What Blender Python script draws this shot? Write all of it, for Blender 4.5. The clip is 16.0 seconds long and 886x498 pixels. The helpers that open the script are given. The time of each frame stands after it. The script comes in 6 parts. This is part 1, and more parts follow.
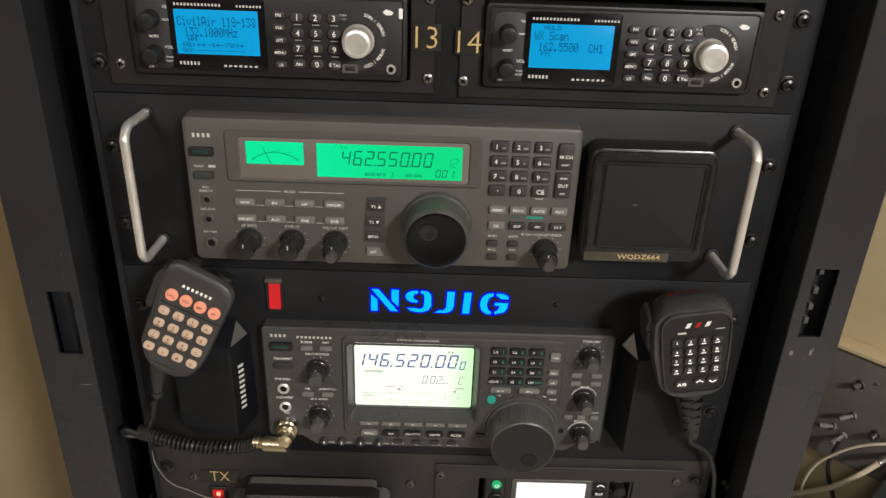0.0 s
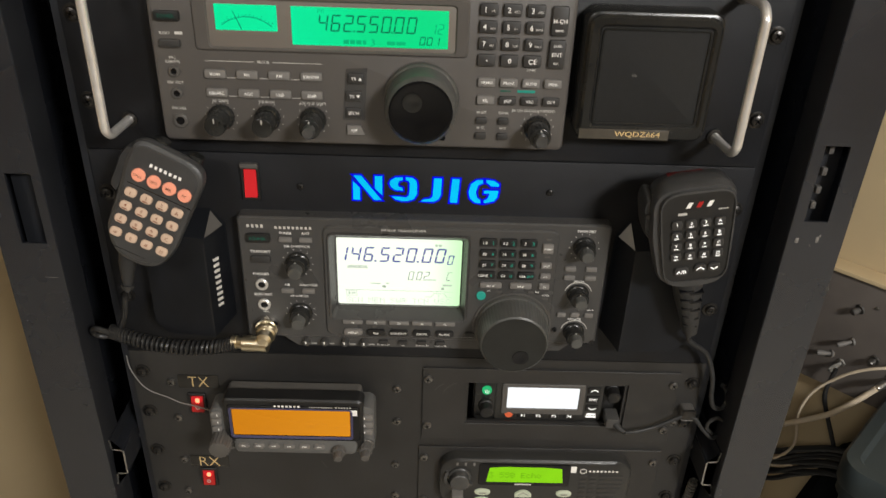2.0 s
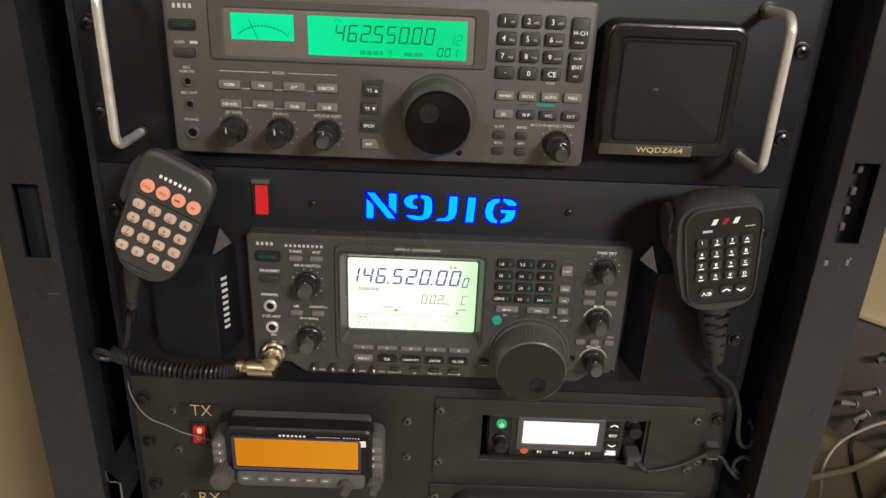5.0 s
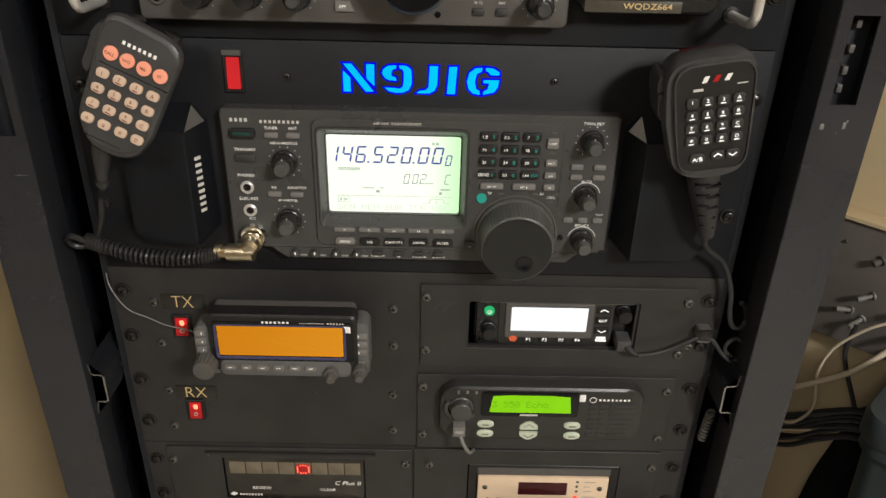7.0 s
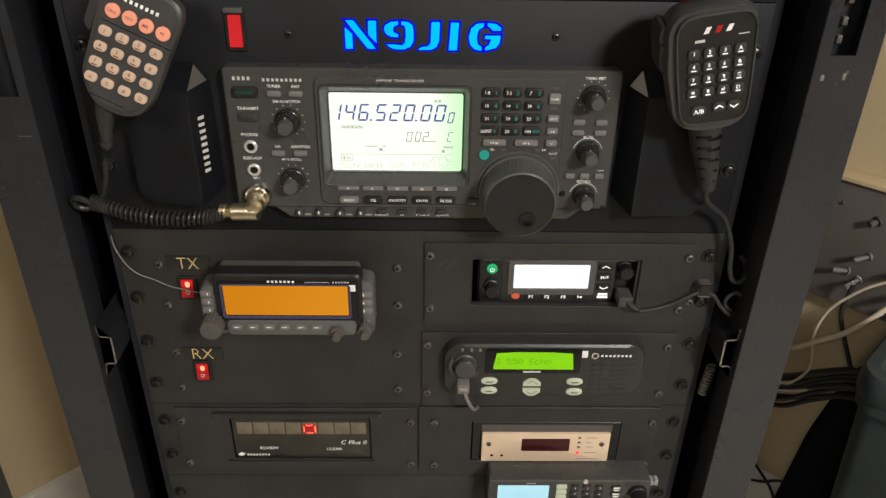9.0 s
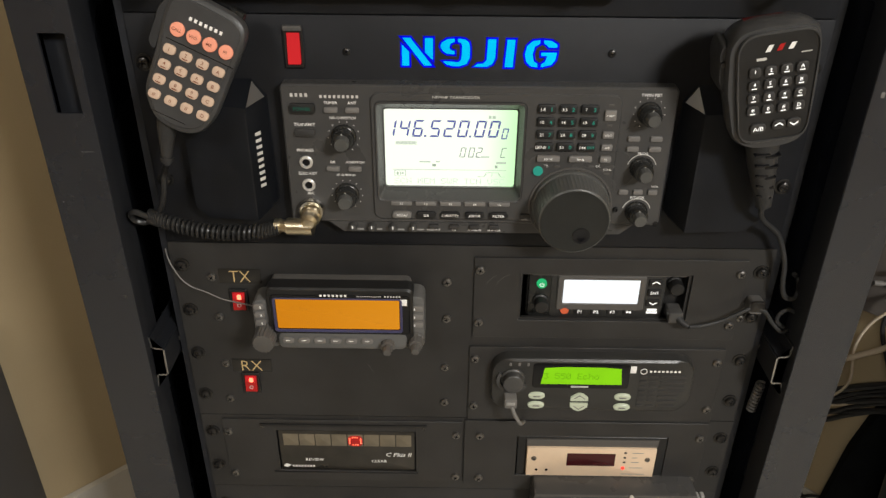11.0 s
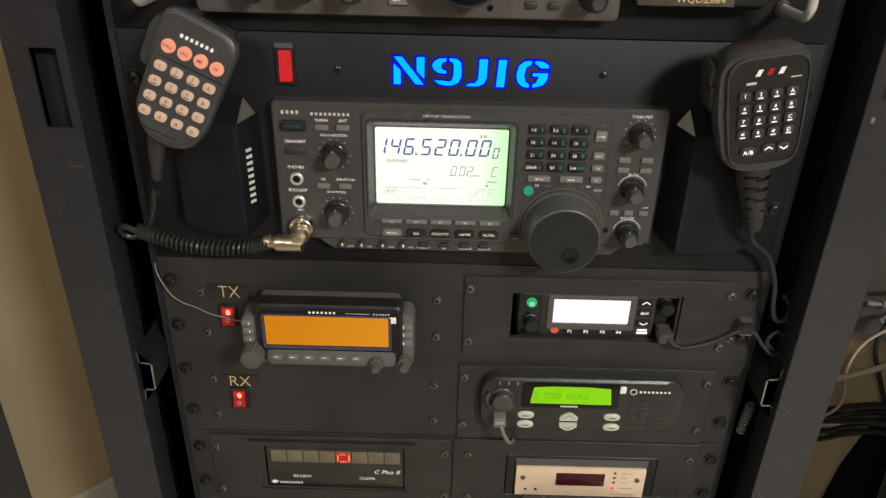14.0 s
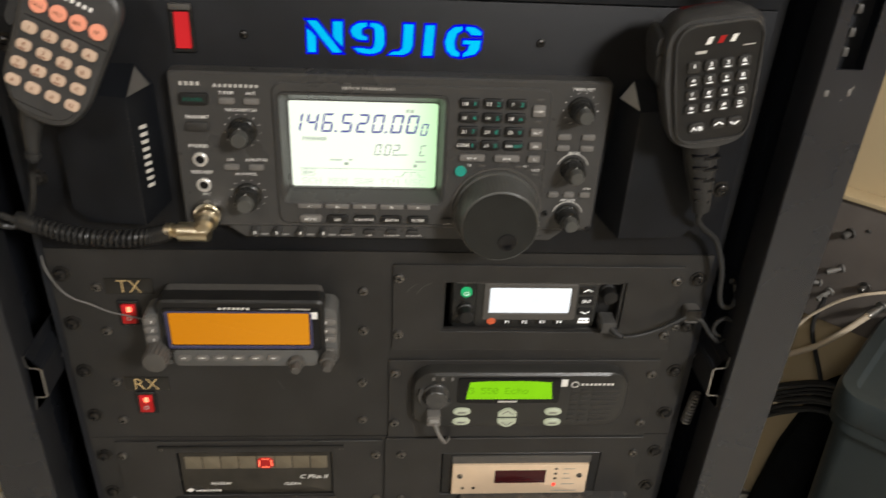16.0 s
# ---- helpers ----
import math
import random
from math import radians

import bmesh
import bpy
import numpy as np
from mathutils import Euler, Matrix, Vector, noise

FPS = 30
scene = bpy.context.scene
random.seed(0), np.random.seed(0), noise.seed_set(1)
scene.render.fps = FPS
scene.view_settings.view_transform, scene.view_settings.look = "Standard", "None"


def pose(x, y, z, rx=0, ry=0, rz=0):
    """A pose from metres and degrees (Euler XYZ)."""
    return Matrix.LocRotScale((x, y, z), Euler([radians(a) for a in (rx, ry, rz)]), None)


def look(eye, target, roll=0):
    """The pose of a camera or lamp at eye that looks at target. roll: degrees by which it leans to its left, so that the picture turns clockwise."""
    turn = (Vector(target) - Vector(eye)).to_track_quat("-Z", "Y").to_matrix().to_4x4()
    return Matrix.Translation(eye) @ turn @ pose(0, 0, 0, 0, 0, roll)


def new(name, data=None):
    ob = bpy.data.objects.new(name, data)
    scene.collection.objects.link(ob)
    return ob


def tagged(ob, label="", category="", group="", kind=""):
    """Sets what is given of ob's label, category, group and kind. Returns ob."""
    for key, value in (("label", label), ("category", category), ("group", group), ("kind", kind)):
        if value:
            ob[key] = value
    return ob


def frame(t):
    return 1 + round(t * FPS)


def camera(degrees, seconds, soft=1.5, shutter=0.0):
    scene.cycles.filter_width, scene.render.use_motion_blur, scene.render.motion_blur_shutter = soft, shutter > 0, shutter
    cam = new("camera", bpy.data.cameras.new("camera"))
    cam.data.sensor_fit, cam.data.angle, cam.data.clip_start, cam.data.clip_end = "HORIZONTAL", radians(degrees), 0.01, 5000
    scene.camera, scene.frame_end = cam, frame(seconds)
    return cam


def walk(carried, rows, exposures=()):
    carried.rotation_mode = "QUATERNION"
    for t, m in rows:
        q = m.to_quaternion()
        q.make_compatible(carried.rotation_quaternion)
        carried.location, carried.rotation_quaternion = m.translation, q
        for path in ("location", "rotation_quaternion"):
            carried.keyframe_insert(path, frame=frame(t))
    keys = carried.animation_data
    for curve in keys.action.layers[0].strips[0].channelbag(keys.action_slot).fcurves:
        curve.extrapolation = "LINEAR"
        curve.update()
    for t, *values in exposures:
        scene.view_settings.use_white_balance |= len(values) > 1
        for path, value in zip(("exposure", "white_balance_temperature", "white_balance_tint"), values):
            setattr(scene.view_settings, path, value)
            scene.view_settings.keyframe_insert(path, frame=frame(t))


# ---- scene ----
cam = camera(59.8, 16.0, 1.4, 0.5)
PATH = [
    (0, (-0.005, -0.52, 1.505), (0.021, 1.27, 0.614), 2.1),
    (0.5, (-0.001, -0.519, 1.513), (0.031, 1.259, 0.598), 2.1),
    (1, (0.003, -0.513, 1.514), (0.038, 1.259, 0.589), 2.3),
    (1.5, (0.002, -0.522, 1.477), (0.028, 1.242, 0.535), 2.1),
    (2, (0.003, -0.517, 1.438), (0.046, 1.23, 0.466), 2.2),
    (2.5, (-0.005, -0.52, 1.427), (0.069, 1.241, 0.483), 2.7),
    (3, (-0.005, -0.525, 1.418), (0.051, 1.274, 0.546), 2.0),
    (3.2, (-0.011, -0.52, 1.431), (0.075, 1.271, 0.546), 2.2),
    (5.3, (0.006, -0.515, 1.395), (0.006, 1.307, 0.571), 2.2),
    (5.5, (0.01, -0.515, 1.39), (0.002, 1.301, 0.553), 2.0),
    (6, (0.011, -0.514, 1.37), (0.002, 1.282, 0.491), 1.6),
    (6.5, (0.008, -0.517, 1.355), (0.006, 1.255, 0.428), 1.3),
    (7, (0.013, -0.521, 1.349), (0.035, 1.239, 0.4), 1.5),
    (7.5, (0.013, -0.526, 1.346), (0.069, 1.228, 0.386), 2.0),
    (8, (0.012, -0.532, 1.344), (0.07, 1.217, 0.376), 1.6),
    (8.5, (0.01, -0.537, 1.341), (0.052, 1.2, 0.351), 1.3),
    (9, (0.007, -0.532, 1.339), (0.042, 1.198, 0.336), 1.0),
    (9.5, (0.0, -0.528, 1.342), (0.027, 1.204, 0.342), 0.7),
    (10, (-0.013, -0.529, 1.344), (-0.018, 1.205, 0.349), 0.5),
    (10.2, (-0.018, -0.532, 1.345), (-0.036, 1.204, 0.351), 0.4),
    (12.5, (-0.016, -0.525, 1.346), (-0.021, 1.214, 0.359), 0.8),
    (13, (-0.015, -0.526, 1.349), (-0.022, 1.215, 0.366), 1.0),
    (13.5, (-0.014, -0.528, 1.351), (-0.025, 1.22, 0.378), 1.2),
    (14, (-0.012, -0.526, 1.35), (-0.022, 1.226, 0.384), 1.3),
    (14.5, (-0.01, -0.52, 1.345), (-0.01, 1.226, 0.369), 1.6),
    (15, (-0.013, -0.505, 1.329), (0.005, 1.227, 0.328), 2.1),
    (15.5, (-0.021, -0.492, 1.325), (0.039, 1.23, 0.31), 2.1),
    (16, (-0.002, -0.478, 1.33), (0.144, 1.243, 0.321), 3.1),
]
walk(cam, [(t, look(eye, target, roll)) for t, eye, target, roll in PATH])

# ---- light ----
world = bpy.data.worlds.new("room_dark")
world.use_nodes = True
scene.world = world
world.node_tree.nodes["Background"].inputs[0].default_value = (1.0, 0.86, 0.7, 1)
world.node_tree.nodes["Background"].inputs[1].default_value = 0.02


def area_lamp(name, m, sx, sy, watts, colour):
    data = bpy.data.lights.new(name, "AREA")
    data.shape, data.size, data.size_y, data.energy, data.color = "RECTANGLE", sx, sy, watts, colour
    ob = new(name, data)
    ob.matrix_world = m
    return ob


# main lamp assumed overhead, out of view
area_lamp("unseen_ceiling_lamp", look((1.2, -1.95, 2.38), (0.75, -1.1, 0.9)), 0.45, 0.45, 80, (1.0, 0.983, 0.955))
# weaker second lamp added out of view to fill the left side
area_lamp("unseen_ceiling_lamp", look((-0.75, -1.75, 2.38), (-0.95, -0.2, 1.5)), 0.45, 0.45, 13, (1.0, 0.975, 0.94))


# ---- materials ----
def mat(name, col, rough=0.5, metal=0.0, vary=0.12, scale=60.0, bump=0.1, bscale=1500.0, spec=0.4, wear=0.0):
    m = bpy.data.materials.new(name)
    m.use_nodes = True
    nt = m.node_tree
    b = nt.nodes["Principled BSDF"]
    co = nt.nodes.new("ShaderNodeTexCoord")
    n1 = nt.nodes.new("ShaderNodeTexNoise")
    n1.inputs["Scale"].default_value, n1.inputs["Detail"].default_value = scale, 5
    n2 = nt.nodes.new("ShaderNodeTexNoise")
    n2.inputs["Scale"].default_value, n2.inputs["Detail"].default_value = bscale, 2
    nt.links.new(co.outputs["Object"], n1.inputs["Vector"])
    nt.links.new(co.outputs["Object"], n2.inputs["Vector"])
    ramp = nt.nodes.new("ShaderNodeValToRGB")
    c = np.array(col)
    ramp.color_ramp.elements[0].position, ramp.color_ramp.elements[1].position = 0.3, 0.72
    ramp.color_ramp.elements[0].color = (*(c * (1 - vary)), 1)
    ramp.color_ramp.elements[1].color = (*np.minimum(c * (1 + vary), 1), 1)
    nt.links.new(n1.outputs["Fac"], ramp.inputs["Fac"])
    nt.links.new(ramp.outputs["Color"], b.inputs["Base Color"])
    rr = nt.nodes.new("ShaderNodeMapRange")
    rr.inputs["To Min"].default_value, rr.inputs["To Max"].default_value = max(rough - 0.09 - wear, 0.03), min(rough + 0.09, 1)
    nt.links.new(n1.outputs["Fac"], rr.inputs["Value"])
    nt.links.new(rr.outputs["Result"], b.inputs["Roughness"])
    b.inputs["Metallic"].default_value = metal
    b.inputs["Specular IOR Level"].default_value = spec
    if bump:
        bp = nt.nodes.new("ShaderNodeBump")
        bp.inputs["Strength"].default_value, bp.inputs["Distance"].default_value = bump, 0.0006
        nt.links.new(n2.outputs["Fac"], bp.inputs["Height"])
        nt.links.new(bp.outputs["Normal"], b.inputs["Normal"])
    return m


def glow(name, col, strength, col2=None, span=(0, 1), axis=0, base=(0.004, 0.004, 0.004)):
    """A lit surface; col2: the other end of an uneven backlight across span metres of the object's axis."""
    m = bpy.data.materials.new(name)
    m.use_nodes = True
    nt = m.node_tree
    b = nt.nodes["Principled BSDF"]
    b.inputs["Base Color"].default_value = (*base, 1)
    b.inputs["Roughness"].default_value = 0.25
    b.inputs["Specular IOR Level"].default_value = 0.12
    b.inputs["Emission Strength"].default_value = strength
    co = nt.nodes.new("ShaderNodeTexCoord")
    ramp = nt.nodes.new("ShaderNodeValToRGB")
    c = np.array(col)
    if col2 is None:
        n1 = nt.nodes.new("ShaderNodeTexNoise")
        n1.inputs["Scale"].default_value = 25
        nt.links.new(co.outputs["Object"], n1.inputs["Vector"])
        nt.links.new(n1.outputs["Fac"], ramp.inputs["Fac"])
        ramp.color_ramp.elements[0].color, ramp.color_ramp.elements[1].color = (*(c * 0.88), 1), (*np.minimum(c * 1.06, 1), 1)
        ramp.color_ramp.elements[0].position, ramp.color_ramp.elements[1].position = 0.3, 0.7
    else:
        sep = nt.nodes.new("ShaderNodeSeparateXYZ")
        mr = nt.nodes.new("ShaderNodeMapRange")
        mr.inputs["From Min"].default_value, mr.inputs["From Max"].default_value = span
        nt.links.new(co.outputs["Object"], sep.inputs[0])
        nt.links.new(sep.outputs[axis], mr.inputs["Value"])
        nt.links.new(mr.outputs["Result"], ramp.inputs["Fac"])
        ramp.color_ramp.elements[0].color, ramp.color_ramp.elements[1].color = (*c, 1), (*col2, 1)
        ramp.color_ramp.interpolation = "EASE"
    nt.links.new(ramp.outputs["Color"], b.inputs["Emission Color"])
    return m


M_PANEL = mat("black_powder_coat", (0.024, 0.0228, 0.0215), 0.44, 0, 0.22, 25, 0.35, 2200, 0.45)
# same panel paint, darkened in colour where the upper panels lie in shade
M_PANEL_SHADE = mat("black_powder_coat_shade", (0.0105, 0.0108, 0.0122), 0.42, 0, 0.22, 25, 0.3, 2200, 0.24)
M_GLOSSBLK = mat("polished_black_plastic", (0.016, 0.016, 0.015), 0.24, 0, 0.15, 60, 0.05, 1500, 0.5)
# label tape lightened in colour for its glossy reflection
M_TAPE_SHEEN = mat("label_strip_sheen", (0.075, 0.066, 0.052), 0.25, 0, 0.15, 80, 0)
M_KNOBFACE = mat("turned_metal_face", (0.66, 0.63, 0.58), 0.4, 0.55, 0.15, 220, 0.1)
# black window tinted brown to carry the reflections on it
M_WINDOW_SHEEN = mat("reflecting_window_brown", (0.032, 0.0285, 0.023), 0.16, 0, 0.4, 30, 0)
M_REDSTRIP = mat("dark_red_strip", (0.07, 0.006, 0.006), 0.4, 0, 0.1, 60, 0)
M_HEAD = mat("grey_control_head_plastic", (0.1, 0.098, 0.093), 0.36, 0, 0.08, 25, 0.2)
M_SUB = mat("black_satin_panel", (0.026, 0.0245, 0.023), 0.42, 0, 0.2, 30, 0.3, 2200, 0.45)
M_POST = mat("grey_rack_paint", (0.0165, 0.018, 0.0225), 0.30, 0, 0.14, 12, 0.2, 1800, 0.8, 0.05)
M_RAIL = mat("dark_rail_steel", (0.0125, 0.0135, 0.0165), 0.55, 0, 0.15, 30, 0.1)
M_ZINC = mat("zinc_plated_steel", (0.4, 0.39, 0.37), 0.35, 0.9, 0.15, 120, 0.1)
M_GUNMETAL = mat("warm_grey_radio_plastic", (0.088, 0.08, 0.073), 0.36, 0, 0.06, 20, 0.25, 2500, 0.35)
M_GUNTRIM = mat("warm_grey_display_trim", (0.17, 0.15, 0.13), 0.25, 0, 0.05, 20, 0.1)
M_CHARCOAL = mat("charcoal_radio_plastic", (0.055, 0.053, 0.0505), 0.29, 0, 0.08, 25, 0.3, 2500, 0.4)
M_CHARTRIM = mat("charcoal_trim", (0.085, 0.079, 0.072), 0.42, 0, 0.08, 25, 0.1)
M_BLACK = mat("black_plastic", (0.014, 0.0135, 0.013), 0.4, 0, 0.2, 50, 0.15)
M_KNOB = mat("satin_black_knob", (0.055, 0.053, 0.05), 0.3, 0, 0.2, 80, 0.1)
M_GLOSS = mat("gloss_black_window", (0.006, 0.006, 0.007), 0.12, 0, 0.1, 40, 0)
M_RUBBER = mat("black_rubber", (0.026, 0.0255, 0.025), 0.5, 0, 0.2, 80, 0.3)
M_CORD = mat("glossy_black_cord", (0.02, 0.0195, 0.019), 0.36, 0, 0.2, 80, 0)
M_MICBODY = mat("dark_mic_plastic", (0.048, 0.047, 0.046), 0.35, 0, 0.15, 60, 0.25, 1800)
M_KEYGREY = mat("grey_keycap", (0.16, 0.15, 0.138), 0.5, 0, 0.08, 60, 0.1)
M_KEYLIGHT = mat("light_grey_keycap", (0.3, 0.29, 0.27), 0.45, 0, 0.08, 60, 0.1)
M_KEYDARK = mat("dark_keycap", (0.035, 0.033, 0.031), 0.45, 0, 0.15, 60, 0.1)
M_WHITE = mat("white_print", (0.86, 0.84, 0.8), 0.55, 0, 0.05, 200, 0)
M_GREYPRINT = mat("grey_print", (0.56, 0.54, 0.5), 0.55, 0, 0.08, 200, 0)
M_GOLDPRINT = mat("gold_print", (0.72, 0.52, 0.24), 0.4, 0.3, 0.1, 200, 0)
M_TAPE = mat("black_label_tape", (0.024, 0.022, 0.019), 0.22, 0, 0.15, 60, 0)
M_ALU = mat("brushed_aluminium", (0.86, 0.84, 0.81), 0.34, 0.7, 0.08, 90, 0.08)
M_CHROME = mat("chrome", (0.68, 0.66, 0.62), 0.18, 1, 0.06, 90, 0)
M_BRASS = mat("nickel_brass_plug", (0.8, 0.71, 0.53), 0.3, 1, 0.1, 120, 0)
M_SCREW = mat("blackened_screw", (0.06, 0.057, 0.054), 0.3, 0.85, 0.2, 300, 0)
M_SCREWB = mat("bright_screw", (0.24, 0.23, 0.215), 0.3, 0.9, 0.2, 300, 0)
M_CHAMP = mat("champagne_aluminium", (0.8, 0.61, 0.43), 0.42, 0.2, 0.06, 40, 0.08)
M_PEACH = glow("backlit_cream_key", (0.62, 0.38, 0.26), 0.22, base=(0.46, 0.35, 0.26))
M_SALMON = glow("backlit_salmon_key", (0.85, 0.26, 0.15), 0.42, base=(0.55, 0.25, 0.17))
M_KEYINK = mat("dark_red_print", (0.2, 0.05, 0.02), 0.6, 0, 0.05, 200, 0)
M_LEGEND = glow("backlit_white_legend", (0.95, 0.93, 0.88), 0.7, base=(0.7, 0.7, 0.7))
M_LCDBLUE = glow("blue_lcd", (0.0, 0.35, 0.70), 0.95, (0.0, 0.38, 0.80), (-0.03, 0.03))
M_INKBLUE = glow("lcd_ink_blue", (0.002, 0.06, 0.24), 0.75)
M_LCDGREEN = glow("green_lcd", (0.0, 0.82, 0.34), 1.0, (0.0, 0.72, 0.24), (-0.05, 0.02))
M_INKGREEN = glow("lcd_ink_green", (0.003, 0.2, 0.085), 0.75)
M_INKGREENF = glow("lcd_ink_green_faint", (0.0, 0.56, 0.2), 0.85)
M_LCDWHITE = glow("white_green_lcd", (0.95, 1.0, 0.86), 1.12, (0.55, 0.95, 0.48), (0.0, 0.036))
M_INKVIOLET = glow("lcd_ink_violet", (0.1, 0.12, 0.48), 0.75)
M_INKGREY = glow("lcd_ink_grey", (0.7, 0.8, 0.66), 0.9)
M_INKGREYM = glow("lcd_ink_soft", (0.62, 0.73, 0.57), 0.9)
M_INKGREYD2 = glow("lcd_ink_mid", (0.5, 0.6, 0.46), 0.85)
M_INKGREYD = glow("lcd_ink_dark", (0.28, 0.34, 0.3), 0.8)
M_LCDORANGE = glow("amber_lcd", (0.66, 0.225, 0.004), 0.95, (0.74, 0.27, 0.008), (-0.05, 0.05))
M_LCDPURE = glow("white_tft", (0.93, 0.97, 1.0), 1.15)
M_LCDLIME = glow("lime_lcd", (0.27, 0.72, 0.004), 0.95)
M_INKLIME = glow("lcd_ink_lime", (0.19, 0.58, 0.003), 0.8)
M_LCDICE = glow("ice_blue_lcd", (0.5, 0.85, 0.98), 1.0)
M_CYAN = glow("cyan_light", (0.0, 0.6, 1.0), 1.0, base=(0, 0, 0))
M_BLUE = glow("deep_blue_light", (0.0, 0.0, 0.8), 1.0, base=(0, 0, 0))
M_REDROCK = glow("lit_red_rocker", (0.72, 0.02, 0.03), 0.45, base=(0.32, 0.015, 0.015))
M_REDDIM = mat("dark_red_rocker", (0.42, 0.012, 0.012), 0.3, 0, 0.1, 60, 0)
M_REDHOT = glow("red_neon", (1.0, 0.16, 0.08), 4.0)
M_REDLED = glow("red_led", (1.0, 0.05, 0.03), 2.0)
M_GREENLED = glow("green_led", (0.02, 0.5, 0.17), 0.9)
M_TEALLED = glow("teal_led", (0.03, 0.36, 0.26), 0.8)
M_TEALDIM = glow("teal_led_dim", (0.03, 0.2, 0.13), 0.5)
M_ORANGELED = glow("orange_button", (0.9, 0.16, 0.06), 0.75)
M_REDGLASS = mat("dark_red_window", (0.045, 0.004, 0.006), 0.18, 0, 0.1, 40, 0)
M_KHAKI = mat("unlit_matrix_block", (0.15, 0.125, 0.085), 0.4, 0, 0.2, 60, 0.05)
M_SPKCASE = mat("matt_blue_black_plastic", (0.0085, 0.0094, 0.0115), 0.45, 0, 0.2, 40, 0.3, 1500, 0.2)
M_LIMEKEY = glow("backlit_pale_key", (0.5, 0.55, 0.36), 0.3, base=(0.36, 0.38, 0.3))
M_WALL = mat("beige_wall_paint", (0.56, 0.44, 0.265), 0.75, 0, 0.06, 4, 0.35, 260, 0.3)
M_CEIL = mat("ceiling_white", (0.72, 0.68, 0.6), 0.85, 0, 0.04, 4, 0.2, 200, 0.2)
M_CARPET = mat("grey_brown_carpet", (0.46, 0.43, 0.37), 0.95, 0, 0.3, 250, 1.0, 900, 0.1)
M_BASE = mat("white_trim_paint", (0.68, 0.64, 0.56), 0.45, 0, 0.05, 8, 0.1)
M_GROUND = mat("dark_metal_bulkhead", (0.16, 0.14, 0.125), 0.42, 0.2, 0.14, 12, 0.15)
M_BINBLUE = mat("blue_grey_bin_plastic", (0.036, 0.046, 0.048), 0.42, 0, 0.12, 9, 0.25, 1200)
M_COAXW = mat("white_coax_jacket", (0.62, 0.52, 0.39), 0.45, 0, 0.1, 40, 0)
M_CASEGREY = mat("grey_equipment_case", (0.1, 0.095, 0.09), 0.5, 0, 0.1, 12, 0.2)
# dial and inner knob sides, lightened in colour for the light they catch
M_DIAL_LIT = mat("satin_dial_rubber_lit", (0.075, 0.074, 0.068), 0.38, 0, 0.15, 80, 0.15)
M_DIALFACE = mat("dark_dial_face", (0.019, 0.0195, 0.018), 0.32, 0, 0.15, 60, 0.1, 1500, 0.3)
# near-black for the solid that stands in for the bin's shadow
M_SHADE = mat("shade_black", (0.008, 0.009, 0.009), 0.9, 0, 0.3, 40, 0.8, 900, 0.1)
# shaded copy of the sub panel paint for the two top plates
M_SUB_SHADE = mat("black_satin_panel_shade", (0.0165, 0.0155, 0.0148), 0.45, 0, 0.2, 30, 0.3, 2200, 0.25)
M_DIALGLOSS = mat("gloss_black_dial_face", (0.0055, 0.0055, 0.006), 0.2, 0, 0.15, 60, 0.03, 1500, 0.3)
M_MOTO = mat("black_radio_moulding", (0.031, 0.030, 0.0275), 0.32, 0, 0.12, 30, 0.2)
M_MESH = mat("speaker_cloth", (0.012, 0.012, 0.0115), 0.75, 0, 0.25, 300, 0.9, 2600)

# ---- builders: millimetres, x to the right, y into the rack, z up ----
ORG = {}


def thing(name, x, y, z, label, category, group="", kind=""):
    ob = new(name)
    ob.empty_display_size = 0.02
    ob.location = (x / 1000, y / 1000, z / 1000)
    ORG[ob.name] = (x, y, z)
    return tagged(ob, label, category, group, kind)


def soften(bm):
    """Smooth shading, with edges of more than 32 degrees kept sharp."""
    for f in bm.faces:
        f.smooth = True
    for e in bm.edges:
        if len(e.link_faces) != 2 or e.calc_face_angle(0) > 0.56:
            e.smooth = False


def part(name, bm, material, parent, label=""):
    o = ORG[parent.name]
    bmesh.ops.recalc_face_normals(bm, faces=bm.faces)
    soften(bm)
    me = bpy.data.meshes.new(name)
    bmesh.ops.transform(bm, matrix=Matrix.Scale(0.001, 4) @ Matrix.Translation((-o[0], -o[1], -o[2])), verts=bm.verts)
    bm.to_mesh(me)
    bm.free()
    me.materials.append(material)
    ob = new(name, me)
    ob.parent = parent
    ORG[ob.name] = o
    return tagged(ob, label) if label else ob


def solid(name, bm, material, label, category, group="", kind="", at=(0, 0, 0)):
    """A top-level thing of one mesh, its origin at `at`."""
    bmesh.ops.recalc_face_normals(bm, faces=bm.faces)
    soften(bm)
    bmesh.ops.transform(bm, matrix=Matrix.Scale(0.001, 4) @ Matrix.Translation((-at[0], -at[1], -at[2])), verts=bm.verts)
    me = bpy.data.meshes.new(name)
    bm.to_mesh(me)
    bm.free()
    me.materials.append(material)
    ob = new(name, me)
    ob.location = [c / 1000 for c in at]
    ORG[ob.name] = at
    return tagged(ob, label, category, group, kind)


def loft(bm, rings, cap0=True, cap1=True):
    vs = [[bm.verts.new(p) for p in ring] for ring in rings]
    n = len(vs[0])
    for a, b in zip(vs, vs[1:]):
        for i in range(n):
            bm.faces.new((a[i], a[(i + 1) % n], b[(i + 1) % n], b[i]))
    if cap0:
        bm.faces.new(vs[0][::-1])
    if cap1:
        bm.faces.new(vs[-1])
    return bm


